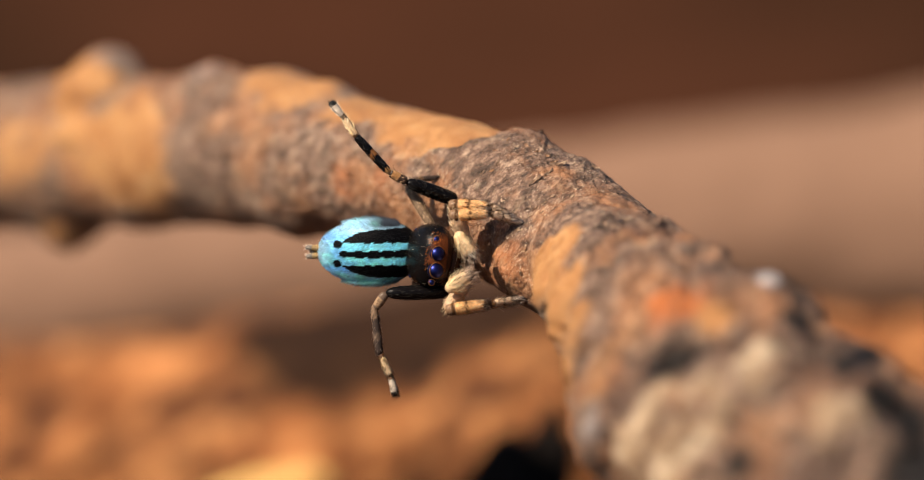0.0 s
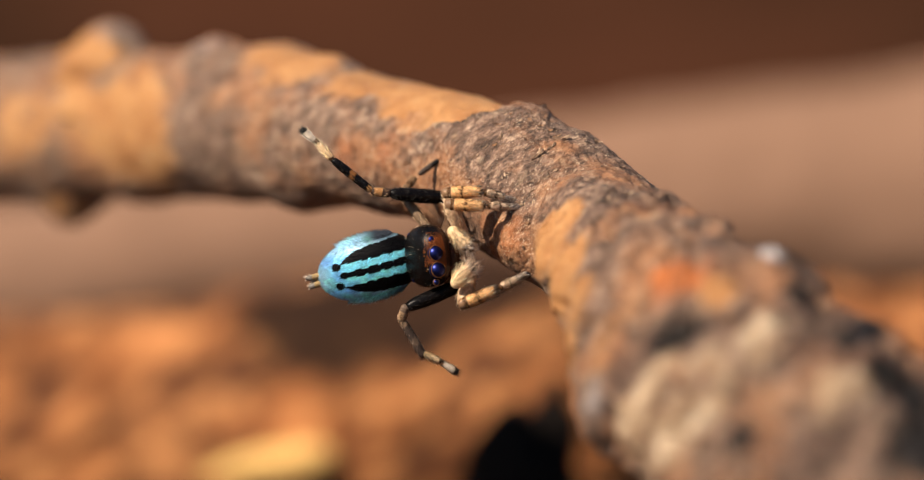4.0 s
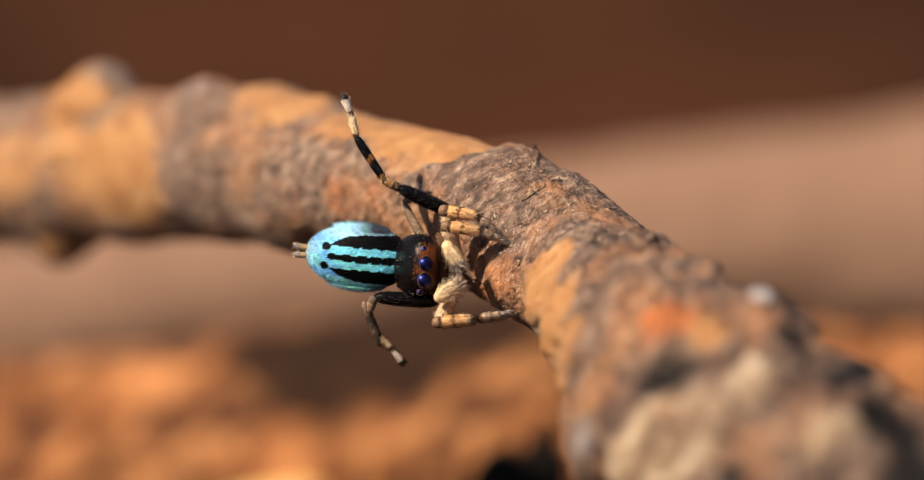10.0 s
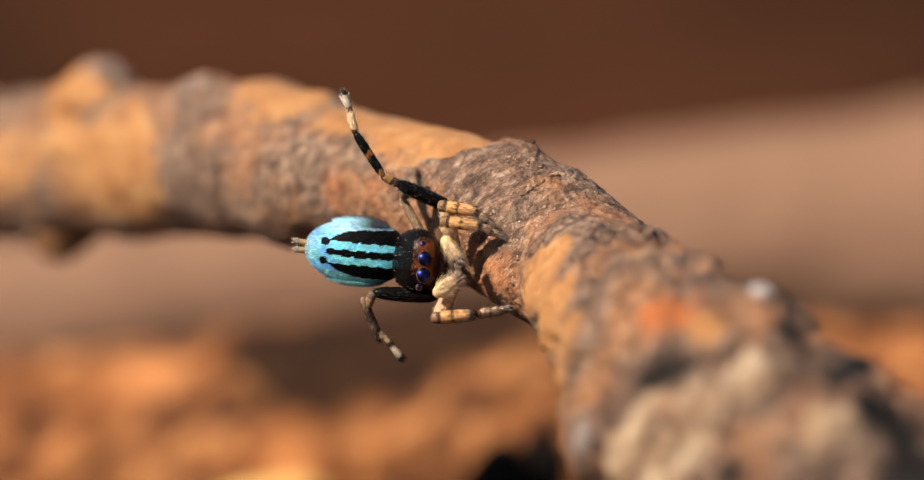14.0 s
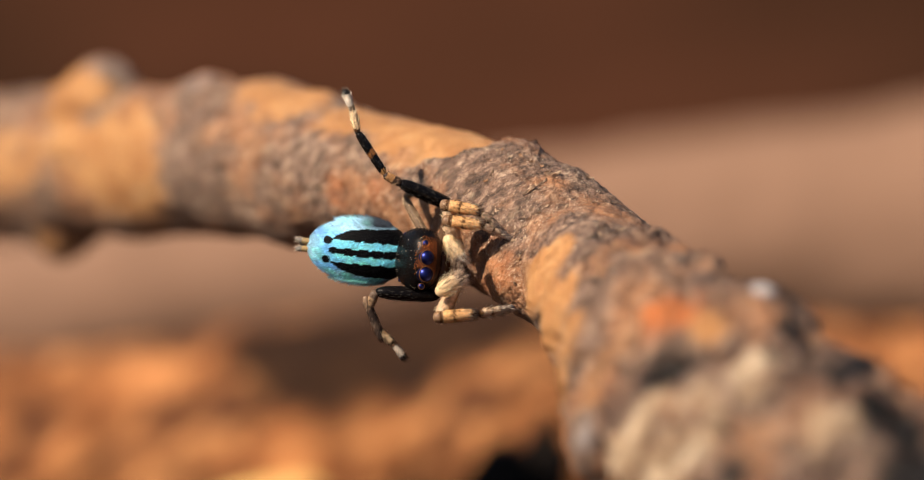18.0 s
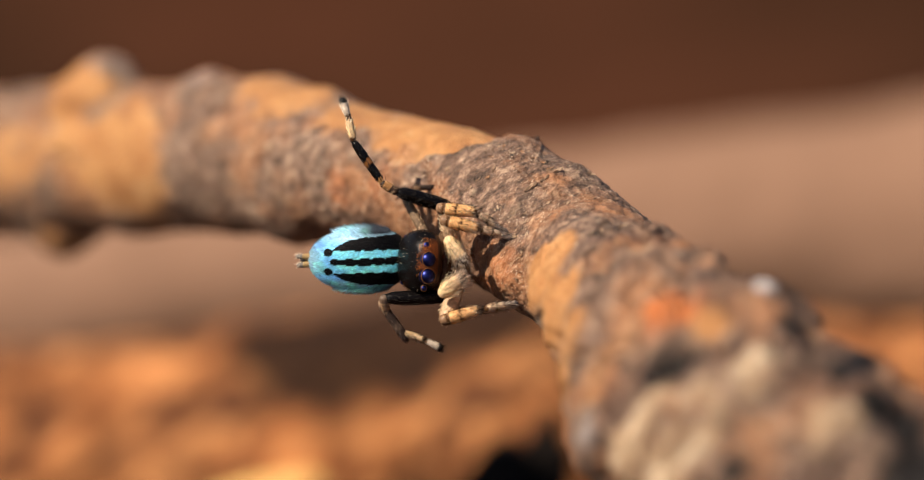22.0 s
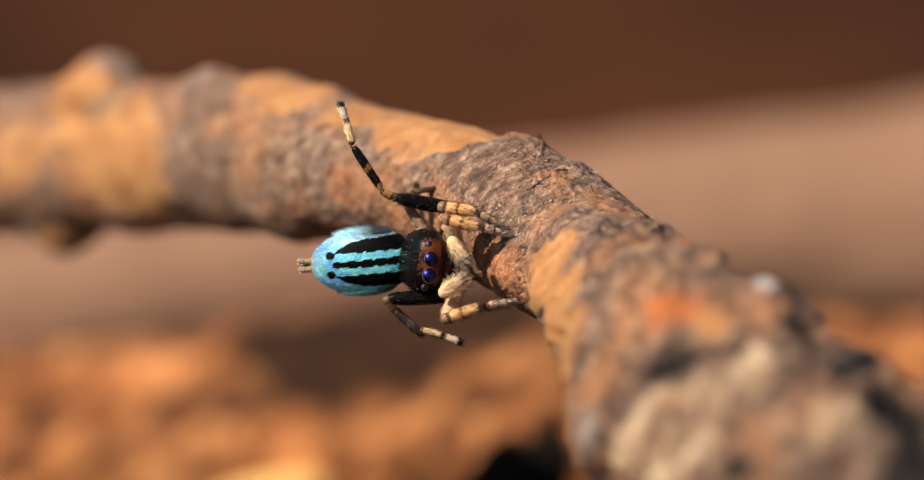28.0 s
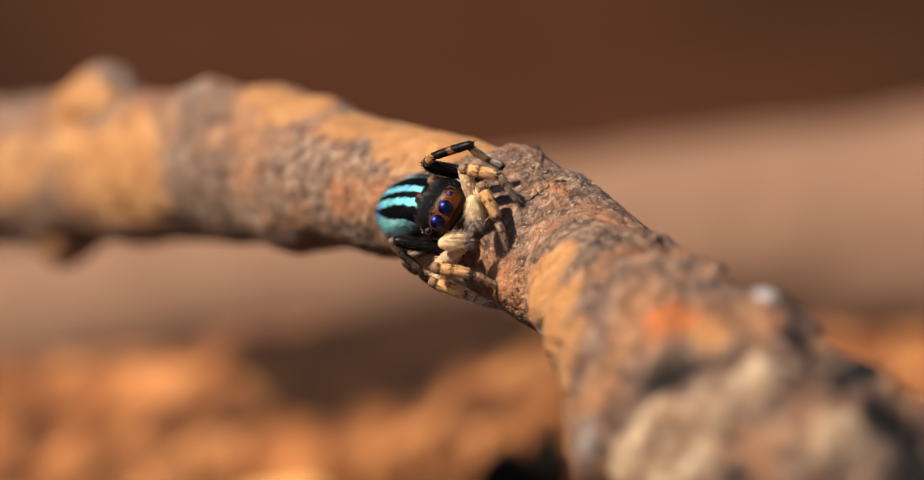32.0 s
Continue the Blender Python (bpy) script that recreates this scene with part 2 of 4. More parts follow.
def make_branch():
    """The bent twig on which the spider sits: a stem, the gnarled butt that it grows into, flakes of bark."""
    twig = new("branch")
    twig.matrix_world = F
    tagged(twig, "bent knotty twig with flaking grey-brown bark over orange wood", "branch")
    pts = [(*(-15.40, 2.10, -21.90), 1.2), (*(-15.20, 2.12, -21.75), 1.95), (*(-14.90, 2.14, -21.50), 2.15), (*(-11.08, 2.25, -18.40), 2.08), (*(-6.17, 2.15, -11.80), 2.06), (*(-2.71, 1.70, -6.60), 1.82), (*(-0.07, 1.03, -3.80), 1.82),
           (*(1.85, 0.13, -1.85), 2.01), (*(3.42, -0.89, -0.30), 1.96), (*(4.66, -2.15, 1.70), 1.92), (*(5.88, -3.33, 4.50), 1.9)]
    fine_axis = spline(pts, 4000)
    step = np.where((fine_axis[:, 0] > -3.2) & (fine_axis[:, 0] < 5.0), 4.0, 1.0)
    pick = np.interp(np.linspace(0, 1, 430), np.cumsum(step) / step.sum(), np.arange(4000)).astype(int)
    s = fine_axis[pick]
    v, n, faces = tube(s[:, :3], s[:, 3], 300)
    lumps = [((1.25, -1.33, -0.50), 0.9, 0.40), ((1.88, 2.44, -2.40), 0.75, 0.20), ((3.23, 1.99, -1.00), 0.45, 0.14), ((-7.36, 4.53, -12.00), 0.9, 0.5), ((-10.22, 4.42, -15.00), 0.75, 0.30), ((-9.44, 4.08, -15.00), 0.8, 0.35), ((-11.47, 3.92, -16.00), 0.7, 0.3), ((-5.28, 4.32, -10.00), 1.6, 0.40), ((-3.89, 4.03, -8.00), 0.7, 0.25),
             ((-13.09, 4.11, -17.00), 1.0, 0.1), ((-9.96, 0.21, -15.00), 1.0, 0.25), ((-11.93, -0.23, -16.50), 0.9, 1.0), ((-5.28, 0.20, -10.00), 1.2, 0.30), ((-8.42, 0.46, -13.00), 0.7, -0.25)]
    peel_at = [((-9.95, 1.99, -13.00), 2.0, 1.2), ((-11.39, 2.52, -14.50), 1.3, 0.6), ((-1.37, 3.13, -3.50), 1.3, 1.1), ((-3.02, 3.57, -5.50), 1.3, 1.0), ((0.26, 2.83, -2.50), 0.8, 0.9), ((-4.74, 3.95, -8.50), 1.4, 1.0), ((-5.95, 4.07, -10.00), 0.9, 0.8),
               ((-3.66, 1.10, -4.50), 0.7, 0.3), ((1.94, -1.01, -0.20), 0.9, 1.2), ((2.25, -1.81, 0.20), 0.9, 1.2), ((-13.30, 2.20, -17.00), 1.3, 0.8), ((-12.00, 0.10, -16.00), 0.9, 0.8)]
    red_at = [((-3.66, 1.26, -4.50), 0.5, 0.30), ((-2.35, 1.42, -4.00), 0.4, 0.35), ((0.98, -0.69, -0.50), 0.8, 0.3), ((0.74, -1.49, -0.50), 0.6, 0.25)]
    crust_at = [((-5.92, 2.63, -9.00), 1.0, 0.3), ((-7.48, 2.81, -10.50), 0.8, 0.25)]
    white_at = [((-7.41, 4.34, -11.00), 0.5, 0.42)]
    lumps, peel_at, red_at, crust_at, white_at = [seated(v, q) for q in (lumps, peel_at, red_at, crust_at, white_at)]
    low = np.array([fbm(p, 0.55, 3, 4.0) for p in v])
    mid = np.array([fbm(p, 1.8, 5, 9.0) for p in v])
    fine = np.array([fbm(p, 6.0, 4, 2.0) for p in v])
    pits = np.array([abs(fbm(p, 3.2, 3, 14.0)) for p in v])
    peel = np.clip((fields(v, peel_at, 3) + 0.40 * mid - 0.40) / 0.30, 0, 1)
    x0, y0 = (0.816, 2.480)
    below = (v[:, 0] - x0) * 0.26 - (v[:, 1] - y0) * 0.965 + 0.10 * mid
    x1, x2 = -2.0, 2.096
    span = np.clip((v[:, 0] - x1) / 1.0, 0, 1) * np.clip((x2 - v[:, 0]) / 0.10, 0, 1) * (n[:, 2] > -0.6)
    peel = np.where(span > 0.05, np.clip(np.maximum(peel * (below < 0.1), -below / 0.06), 0, 1) * span + peel * (1 - span), peel)
    collar = span * 0.16 * np.clip(below / 0.08 + 0.5, 0, 1) * np.exp(-np.clip(below, 0, 9) / 1.0)
    bark = 1.0 - peel
    disp = collar + 0.10 * low + fields(v, lumps, 2) + (0.038 * mid + 0.022 * fine - 0.035 * np.clip(0.15 - pits, 0, 1) / 0.15) * (0.25 + bark) + 0.07 * bark
    v = v + n * disp[:, None]
    attrs = [("peel", peel), ("red", np.clip(fields(v, red_at, 2.5) + 0.4 * mid - 0.1, 0, 0.8) * (fields(v, red_at, 2) > 0.05)),
             ("crust", np.clip((fields(v, crust_at, 2.5) + 0.6 * mid - 0.35) / 0.4, 0, 1)), ("white", np.clip((fields(v, white_at, 3) - 0.30) / 0.3, 0, 0.7))]
    part("stem", mesh_from("stem", v * MM, faces, [BARK], attrs), twig, "curved stem with grey-brown bark, peeled to orange wood")

    # flakes of bark standing off the stem, on the stretch round the bend
    rng = np.random.default_rng(31)
    flake_meshes = []
    for k in range(8):
        gx, gy = 6, 4
        fv, ff = [], []
        l, w, curl = rng.uniform(0.05, 0.15), rng.uniform(0.018, 0.045), rng.uniform(0.05, 0.25)
        for top in (0, 1):
            for i in range(gx):
                for j in range(gy):
                    a, b = i / (gx - 1) - 0.5, j / (gy - 1) - 0.5
                    edge = 1 - 0.6 * abs(2 * a) ** 3 + 0.15 * rng.normal()
                    fv.append((a * 2 * l, b * 2 * w * edge, curl * l * (2 * a) ** 2 * (a > 0) + 0.018 * top * (1 - abs(2 * b) ** 4) + 0.01 * rng.normal()))
        for i in range(gx - 1):
            for j in range(gy - 1):
                a = i * gy + j
                ff.append((a, a + gy, a + gy + 1, a + 1))
                c = a + gx * gy
                ff.append((c, c + 1, c + gy + 1, c + gy))
        rim = [(i, 0) for i in range(gx)] + [(gx - 1, j) for j in range(1, gy)] + [(i, gy - 1) for i in range(gx - 2, -1, -1)] + [(0, j) for j in range(gy - 2, 0, -1)]
        for (i, j), (p, q) in zip(rim, rim[1:] + rim[:1]):
            a, b = i * gy + j, p * gy + q
            ff.append((b, a, a + gx * gy, b + gx * gy))
        kind = k % 3
        flake_meshes.append(mesh_from("bark_flake", np.array(fv) * MM, ff, [BARK], [("peel", np.full(len(fv), 0.35 if kind == 0 else 0.0)), ("crust", np.full(len(fv), 0.4 if kind == 1 else 0.0))], smooth=False))
    facing = [i for i in range(len(v)) if -0.4 < v[i][0] < 5.4 and n[i][2] > 0.30 and v[i][2] < 3 and bark[i] > 0.5]
    for i in rng.choice(facing, 55, replace=False):
        ob = part("bark_flake", flake_meshes[rng.integers(0, 8)], twig)
        z = Vector(n[i])
        x = Vector(s[i // 300 + 1][:3] - s[i // 300 - 1][:3]) + Vector(rng.normal(0, 0.02, 3))
        x = (x - z * x.dot(z)).normalized()
        turn = Matrix((x, z.cross(x), z)).transposed().to_4x4() @ pose(0, 0, 0, rng.normal(0, 5), rng.normal(0, 5), rng.normal(60, 25))
        ob.matrix_basis = Matrix.Translation(Vector(v[i]) * MM + z * 0.002 * MM) @ turn

    def on_stem(x, y):
        d = np.hypot(v[:, 0] - x, v[:, 1] - y)
        best = [i for i in np.argsort(d)[:60] if n[i][2] > -0.3]
        return max(best, key=lambda i: v[i][2])

    tv, tn, tf = tube(spline([(*(1.36, 2.06, -2.30), 0.3), (*(1.68, 2.35, -2.30), 0.2), (*(1.91, 2.57, -2.30), 0.1), (*(2.04, 2.70, -2.30), 0.02)], 26)[:, :3],
                      np.interp(np.linspace(0, 1, 26), [0, 0.5, 0.85, 1], [0.20, 0.15, 0.07, 0.02]), 36)
    tv = tv + tn * np.array([0.06 * fbm(p, 4.0, 4, 41.0) for p in tv])[:, None]
    part("twig_scar", mesh_from("twig_scar", tv * MM, tf, [BARK], [("scar_shade", np.full(len(tv), 0.55))]), twig, "dark pointed scar of a broken side twig")
    for (fx, fy), size, turn_by in (((2.144, 1.584), 1.6, 20), ((3.456, 1.712), 1.2, -15), ((0.736, 1.872), 1.2, 40), ((4.096, 0.992), 1.1, 10), ((1.76, 1.36), 2.2, 8), ((2.46, 1.80), 2.4, -6)):
        i = on_stem(fx, fy)
        ob = part("bark_flake", flake_meshes[1], twig, "curled pale flake of bark")
        z = Vector(n[i])
        x = (Vector((0.7, 0.45, 0)) - z * Vector((0.7, 0.45, 0)).dot(z)).normalized()
        ob.matrix_basis = Matrix.Translation(Vector(v[i]) * MM + z * 0.02 * MM) @ Matrix((x, z.cross(x), z)).transposed().to_4x4() @ pose(0, 0, 0, 0, -5, turn_by) @ Matrix.Diagonal((size, size, size, 1))

    # blunt side stub and a grey knob on the far stretch
    av, an, af = tube(spline([(-10.75, 2.6, -17.2), (-10.70, 3.5, -17.1), (-10.50, 4.1, -17.0), (-10.26, 4.60, -17.0), (-10.05, 4.92, -17.0), (-9.92, 5.10, -17.0)], 60),
                      np.interp(np.linspace(0, 1, 60), [0, 0.3, 0.55, 0.75, 0.9, 1], [1.60, 1.40, 1.05, 0.78, 0.50, 0.15]), 64)
    av = av + an * np.array([0.34 * fbm(p, 0.9, 4, 51.0) + 0.08 * fbm(p, 3.0, 3, 53.0) for p in av])[:, None]
    top = np.clip((av[:, 1] - 4.45 + 0.5 * (av[:, 0] + 10.4)) / 0.35, 0, 1)
    part("side_stub", mesh_from("side_stub", av * MM, af, [BARK], [("peel", np.clip(1 - top, 0, 1)), ("white", 0.06 * top)]), twig, "blunt peeled stub of a side twig with a grey tip")
    kv, kf = ellipsoid(0.58, 0.50, 0.50, 24, 28)
    kv = np.array([p * (1 + 0.30 * fbm(p, 1.6, 3, 57.0)) for p in kv]) + np.array((-7.45, 4.30, -12.60))
    part("knob", mesh_from("knob", kv * MM, kf, [BARK], [("white", np.full(len(kv), 0.12))]), twig, "grey weathered knob on the bark")

    # the gnarled butt, nearer to the lens
    pts = [(*(2.75, -0.37, -1.20), 1.60), (*(3.27, -0.84, 0.10), 1.84), (*(3.75, -1.38, 1.70), 1.96), (*(4.19, -1.89, 3.20), 2.15), (*(4.84, -2.57, 5.50), 2.38), (*(5.65, -3.65, 8.20), 2.85), (*(7.35, -5.41, 11.00), 3.6), (*(9.59, -7.67, 13.00), 4.3),
           (*(12.21, -10.37, 13.00), 4.6), (*(14.45, -17.85, 13.00), 4.5), (*(16.87, -33.16, 11.00), 4.4), (*(18.58, -44.21, 9.00), 4.3)]
    fine_axis = spline(pts, 3000)
    step = np.where(np.arange(3000) < 2100, 4.0, 1.0)
    pick = np.interp(np.linspace(0, 1, 300), np.cumsum(step) / step.sum(), np.arange(3000)).astype(int)
    s = fine_axis[pick]
    v, n, faces = tube(s[:, :3], s[:, 3], 260)
    lumps = [((3.59, 0.19, 1.50), 0.7, 0.08), ((5.30, 0.25, 3.00), 0.6, 0.45), ((6.10, 0.15, 3.50), 0.8, 0.72), ((6.72, -0.51, 5.00), 0.6, 0.5), ((8.23, -1.20, 8.00), 1.1, 0.6), ((5.56, -1.95, 10.00), 1.1, 0.5), ((3.59, -5.06, 10.00), 1.2, 0.25),
             ((7.55, -3.63, 13.50), 1.1, 0.7), ((5.03, -4.98, 13.00), 1.3, 0.6), ((9.31, -4.96, 14.00), 1.2, 0.6), ((5.20, -3.28, 12.00), 0.5, -0.8), ((4.20, -3.09, 10.00), 0.4, -0.3), ((6.69, -2.75, 12.50), 0.5, -0.6), ((8.56, -2.92, 11.00), 0.6, -0.6), ((9.20, -2.30, 9.00), 0.9, -0.5),
             ((6.36, -4.67, 13.50), 0.5, -0.6), ((2.84, -3.03, 4.00), 1.0, 0.25), ((1.85, -1.80, 1.00), 0.8, 0.28), ((2.22, -2.81, 3.00), 0.9, 0.32), ((2.78, -4.81, 8.00), 1.2, 0.55), ((3.07, -6.01, 9.00), 1.2, 0.5)]
    peel_at = [((6.25, -2.20, 13.00), 0.50, 2.4), ((1.98, -0.93, 0.60), 1.15, 2.2), ((2.29, -1.95, 1.60), 1.15, 2.2), ((2.61, -2.88, 3.50), 1.1, 1.9), ((2.55, -3.94, 5.50), 0.9, 1.2), ((2.49, -0.21, 0.60), 0.5, 1.0), ((3.32, -3.73, 8.00), 0.9, 0.7), ((4.24, -2.50, 8.00), 0.8, 0.6)]
    red_at = [((5.37, -2.01, 11.50), 0.75, 1.2), ((4.93, -1.78, 11.00), 0.5, 0.9), ((3.61, -3.56, 9.00), 0.6, 0.35)]
    crust_at = [((7.64, -3.52, 15.00), 1.0, 0.8), ((5.13, -5.02, 14.50), 1.4, 1.2), ((9.14, -5.09, 14.50), 1.2, 0.6), ((8.22, -1.57, 10.00), 0.5, 1.0), ((4.13, -5.88, 13.00), 1.2, 1.0), ((4.32, -0.36, 4.50), 0.8, 0.5), ((2.27, -3.93, 6.00), 0.6, 0.5)]
    white_at = [((3.32, -4.84, 11.50), 0.75, 0.34)]
    lumps, peel_at, red_at, crust_at, white_at = [seated(v, q) for q in (lumps, peel_at, red_at, crust_at, white_at)]
    # shade painted in the hollows and down the right edge, turned from the sun
    shade_at = seated(v, [((8.33, -2.24, 11.00), 0.45, 1.0), ((8.78, -2.92, 11.00), 0.5, 1.1), ((9.39, -3.52, 11.00), 0.45, 1.0), ((10.24, -4.26, 12.00), 0.5, 0.9), ((5.32, -3.23, 12.00), 0.7, 1.3), ((4.75, -3.65, 12.00), 0.35, 0.7), ((4.37, -3.10, 9.00), 0.25, 0.7), ((6.77, -2.90, 12.50), 0.28, 0.7), ((3.32, -3.58, 8.00), 0.25, 0.5), ((9.44, -2.55, 10.00), 0.55, 1.0), ((10.12, -3.09, 10.00), 0.5, 1.0), ((9.77, -3.30, 11.00), 0.5, 1.2), ((8.90, -2.30, 10.00), 0.5, 1.0), ((11.10, -4.60, 11.00), 0.7, 1.0), ((11.70, -5.90, 11.00), 1.0, 1.1), ((10.80, -6.30, 12.00), 0.8, 0.5), ((10.45, -3.60, 11.00), 0.4, 1.0), ((6.71, -5.85, 14.00), 0.5, 0.9), ((6.36, -4.74, 13.50), 0.3, 0.6), ((6.33, -0.51, 5.00), 0.28, 0.8)])
    low = np.array([fbm(p, 0.42, 3, 24.0) for p in v])
    mid = np.array([fbm(p, 0.75, 4, 29.0) for p in v])
    fine = np.array([fbm(p, 3.5, 4, 22.0) for p in v])
    ridge = np.array([abs(fbm(p, 0.75, 3, 34.0)) for p in v])
    grow = np.clip((s[:, 2] + 0.5) / 5.0, 0.08, 1.1).repeat(260)
    peel = np.clip((fields(v, peel_at, 3) * (0.85 + 0.3 * fine) + 0.35 * mid - 0.25) / 0.6, 0, 1)
    bare = v
    disp = grow * (1 - 0.6 * np.clip(peel, 0, 1)) * (0.24 * low + 0.30 * mid + 0.06 * fine - 0.30 * np.clip(0.13 - ridge, 0, 1) / 0.13) + fields(v, lumps, 2)
    across = v[:, 0] * 0.80 + v[:, 1] * 0.60 + 0.25 * mid
    fan = np.clip(fields(v, seated(v, [((4.3, -5.3, 12.0), 1.5, 1.2), ((7.2, -5.2, 13.0), 1.3, 0.8)]), 3), 0, 1)
    disp = disp + 0.11 * fan * np.sin(2 * np.pi * across / 0.42)
    v = v + n * disp[:, None]
    attrs = [("peel", peel), ("red", np.clip(fields(bare, red_at, 2.5) * 1.2 + 0.5 * mid - 0.15, 0, 1) * (fields(bare, red_at, 2) > 0.1)),
             ("crust", np.clip((fields(bare, crust_at, 2.5) * (0.8 + 1.2 * mid) - 0.25) / 0.3, 0, 1)), ("white", np.clip((fields(bare, white_at, 3) - 0.20) / 0.6, 0, 0.6))]
    attrs.append(("scar_shade", np.clip(fields(bare, shade_at, 2.5) * 1.7 + 0.3 * mid - 0.2, 0, 1.0) * (fields(bare, shade_at, 2) > 0.05)))
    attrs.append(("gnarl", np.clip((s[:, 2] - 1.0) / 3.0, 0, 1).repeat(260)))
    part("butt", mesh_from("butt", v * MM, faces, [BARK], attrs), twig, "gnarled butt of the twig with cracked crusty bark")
    # white droplet stuck on the butt
    dv, df = ellipsoid(0.32, 0.18, 0.12, 20, 24)
    dv = np.array([p * (1 + 0.15 * fbm(p, 3.0, 2)) for p in dv]) @ np.array(Euler((0, 0, radians(-12))).to_matrix()).T
    at = np.array((7.74, -1.23, 9.60))
    near = np.array(seated(v, [(at, 1, 1)])[0][0])
    part("white_spot", mesh_from("white_spot", (dv + near + np.array((-0.08, -0.12, 0.06))) * MM, df, [BARK], [("white", np.full(len(dv), 0.72))]), twig, "small white blotch on the bark")
    return twig


def make_log(name, label, pts, mat, rough_mm, seed, shade_mottles=(), n=140, segs=96):
    s = spline(pts, n)
    v, nr, faces = tube(s[:, :3], s[:, 3], segs)
    d = np.array([rough_mm * (fbm(p, 0.12, 3, seed) + 0.35 * fbm(p, 0.6, 3, seed + 5)) for p in v])
    v = v + nr * d[:, None]
    mottle = np.array([fbm(p, 0.7, 4, seed + 9) for p in v])
    attrs = [("shade_mottle", np.clip(fields(v, seated(v, shade_mottles), 2.5) * (0.85 + 0.6 * mottle), 0, 0.96))] if shade_mottles else []
    ob = new(name, mesh_from(name, v * MM, faces, [mat], attrs))
    ob.matrix_world = F
    return tagged(ob, label, "log")


make_ground()
make_branch()
make_log("log", "smooth weathered pale tan log lying behind the twig",
         [(*(-48.06, -5.74, -63.00), 2.4), (*(-22.55, -3.18, -60.00), 2.8), (*(-9.99, -1.96, -58.00), 3.2), (*(2.38, -0.36, -56.00), 3.28), (*(14.55, 0.14, -54.00), 4.3), (*(30.32, 1.34, -50.00), 5.3)], PALE_LOG, 0.4, 3.0)
# wide dark places paint the shade under the twig; small ones mottle the bark
make_log("bark_log", "rusty orange-brown log with rough patchy bark, shade painted along its top",
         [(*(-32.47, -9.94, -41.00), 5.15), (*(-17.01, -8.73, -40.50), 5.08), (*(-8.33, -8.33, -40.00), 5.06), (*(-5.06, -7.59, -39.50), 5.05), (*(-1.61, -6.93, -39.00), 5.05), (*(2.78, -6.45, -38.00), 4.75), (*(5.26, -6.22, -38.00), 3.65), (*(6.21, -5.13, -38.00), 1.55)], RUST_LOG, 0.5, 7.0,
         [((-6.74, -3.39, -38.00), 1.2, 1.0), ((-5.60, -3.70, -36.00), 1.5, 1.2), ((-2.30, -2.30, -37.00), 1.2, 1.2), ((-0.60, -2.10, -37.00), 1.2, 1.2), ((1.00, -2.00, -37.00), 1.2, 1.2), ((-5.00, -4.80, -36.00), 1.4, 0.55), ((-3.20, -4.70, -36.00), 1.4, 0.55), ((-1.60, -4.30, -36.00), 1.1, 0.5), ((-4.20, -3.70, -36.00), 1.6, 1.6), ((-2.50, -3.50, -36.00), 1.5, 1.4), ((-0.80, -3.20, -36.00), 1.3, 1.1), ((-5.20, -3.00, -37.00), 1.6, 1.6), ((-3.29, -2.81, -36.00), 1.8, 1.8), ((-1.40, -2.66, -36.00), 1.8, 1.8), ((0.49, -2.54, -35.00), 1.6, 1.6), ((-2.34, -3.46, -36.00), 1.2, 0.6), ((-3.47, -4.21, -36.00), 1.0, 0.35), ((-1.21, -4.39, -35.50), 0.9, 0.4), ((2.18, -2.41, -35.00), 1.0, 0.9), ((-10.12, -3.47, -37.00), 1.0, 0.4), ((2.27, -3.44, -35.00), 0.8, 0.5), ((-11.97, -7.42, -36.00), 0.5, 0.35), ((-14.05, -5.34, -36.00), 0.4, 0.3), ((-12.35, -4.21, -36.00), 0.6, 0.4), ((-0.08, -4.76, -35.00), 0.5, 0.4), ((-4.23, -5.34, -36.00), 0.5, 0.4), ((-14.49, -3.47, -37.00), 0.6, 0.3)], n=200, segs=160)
make_log("bark_log", "thin rusty orange-brown log beneath the pale one",
         [(*(4.22, -6.40, -44.00), 1.6), (*(10.03, -5.66, -43.00), 2.4), (*(15.80, -5.48, -42.00), 2.75), (*(29.11, -5.24, -40.00), 3.1)], RUST_LOG, 0.8, 17.0)
# black pieces added to stand for the deep shadow between log and twig
stub = new("gap_shade")
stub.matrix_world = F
tagged(stub, "added black pieces standing in for the shadowed gap under the twig", "stump")
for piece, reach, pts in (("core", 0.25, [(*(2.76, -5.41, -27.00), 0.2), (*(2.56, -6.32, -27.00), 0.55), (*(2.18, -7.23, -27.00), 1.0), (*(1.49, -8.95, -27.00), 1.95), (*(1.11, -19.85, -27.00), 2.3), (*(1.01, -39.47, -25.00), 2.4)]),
                          ("gap_piece", 0.10, [(*(3.15, -6.29, -26.00), 0.08), (*(2.97, -7.02, -26.00), 0.30), (*(2.55, -8.91, -26.00), 0.5), (*(1.92, -16.15, -26.00), 0.6)]),
                          ("gap_piece", 0.10, [(*(1.52, -6.83, -26.00), 0.08), (*(1.41, -7.38, -26.00), 0.28), (*(1.01, -8.91, -26.00), 0.5), (*(0.74, -16.15, -26.00), 0.6)])):
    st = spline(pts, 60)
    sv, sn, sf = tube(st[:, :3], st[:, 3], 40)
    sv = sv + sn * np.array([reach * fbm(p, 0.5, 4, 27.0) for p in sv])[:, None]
    part(piece, mesh_from(piece, sv * MM, sf, [GAP_BLACK]), stub)
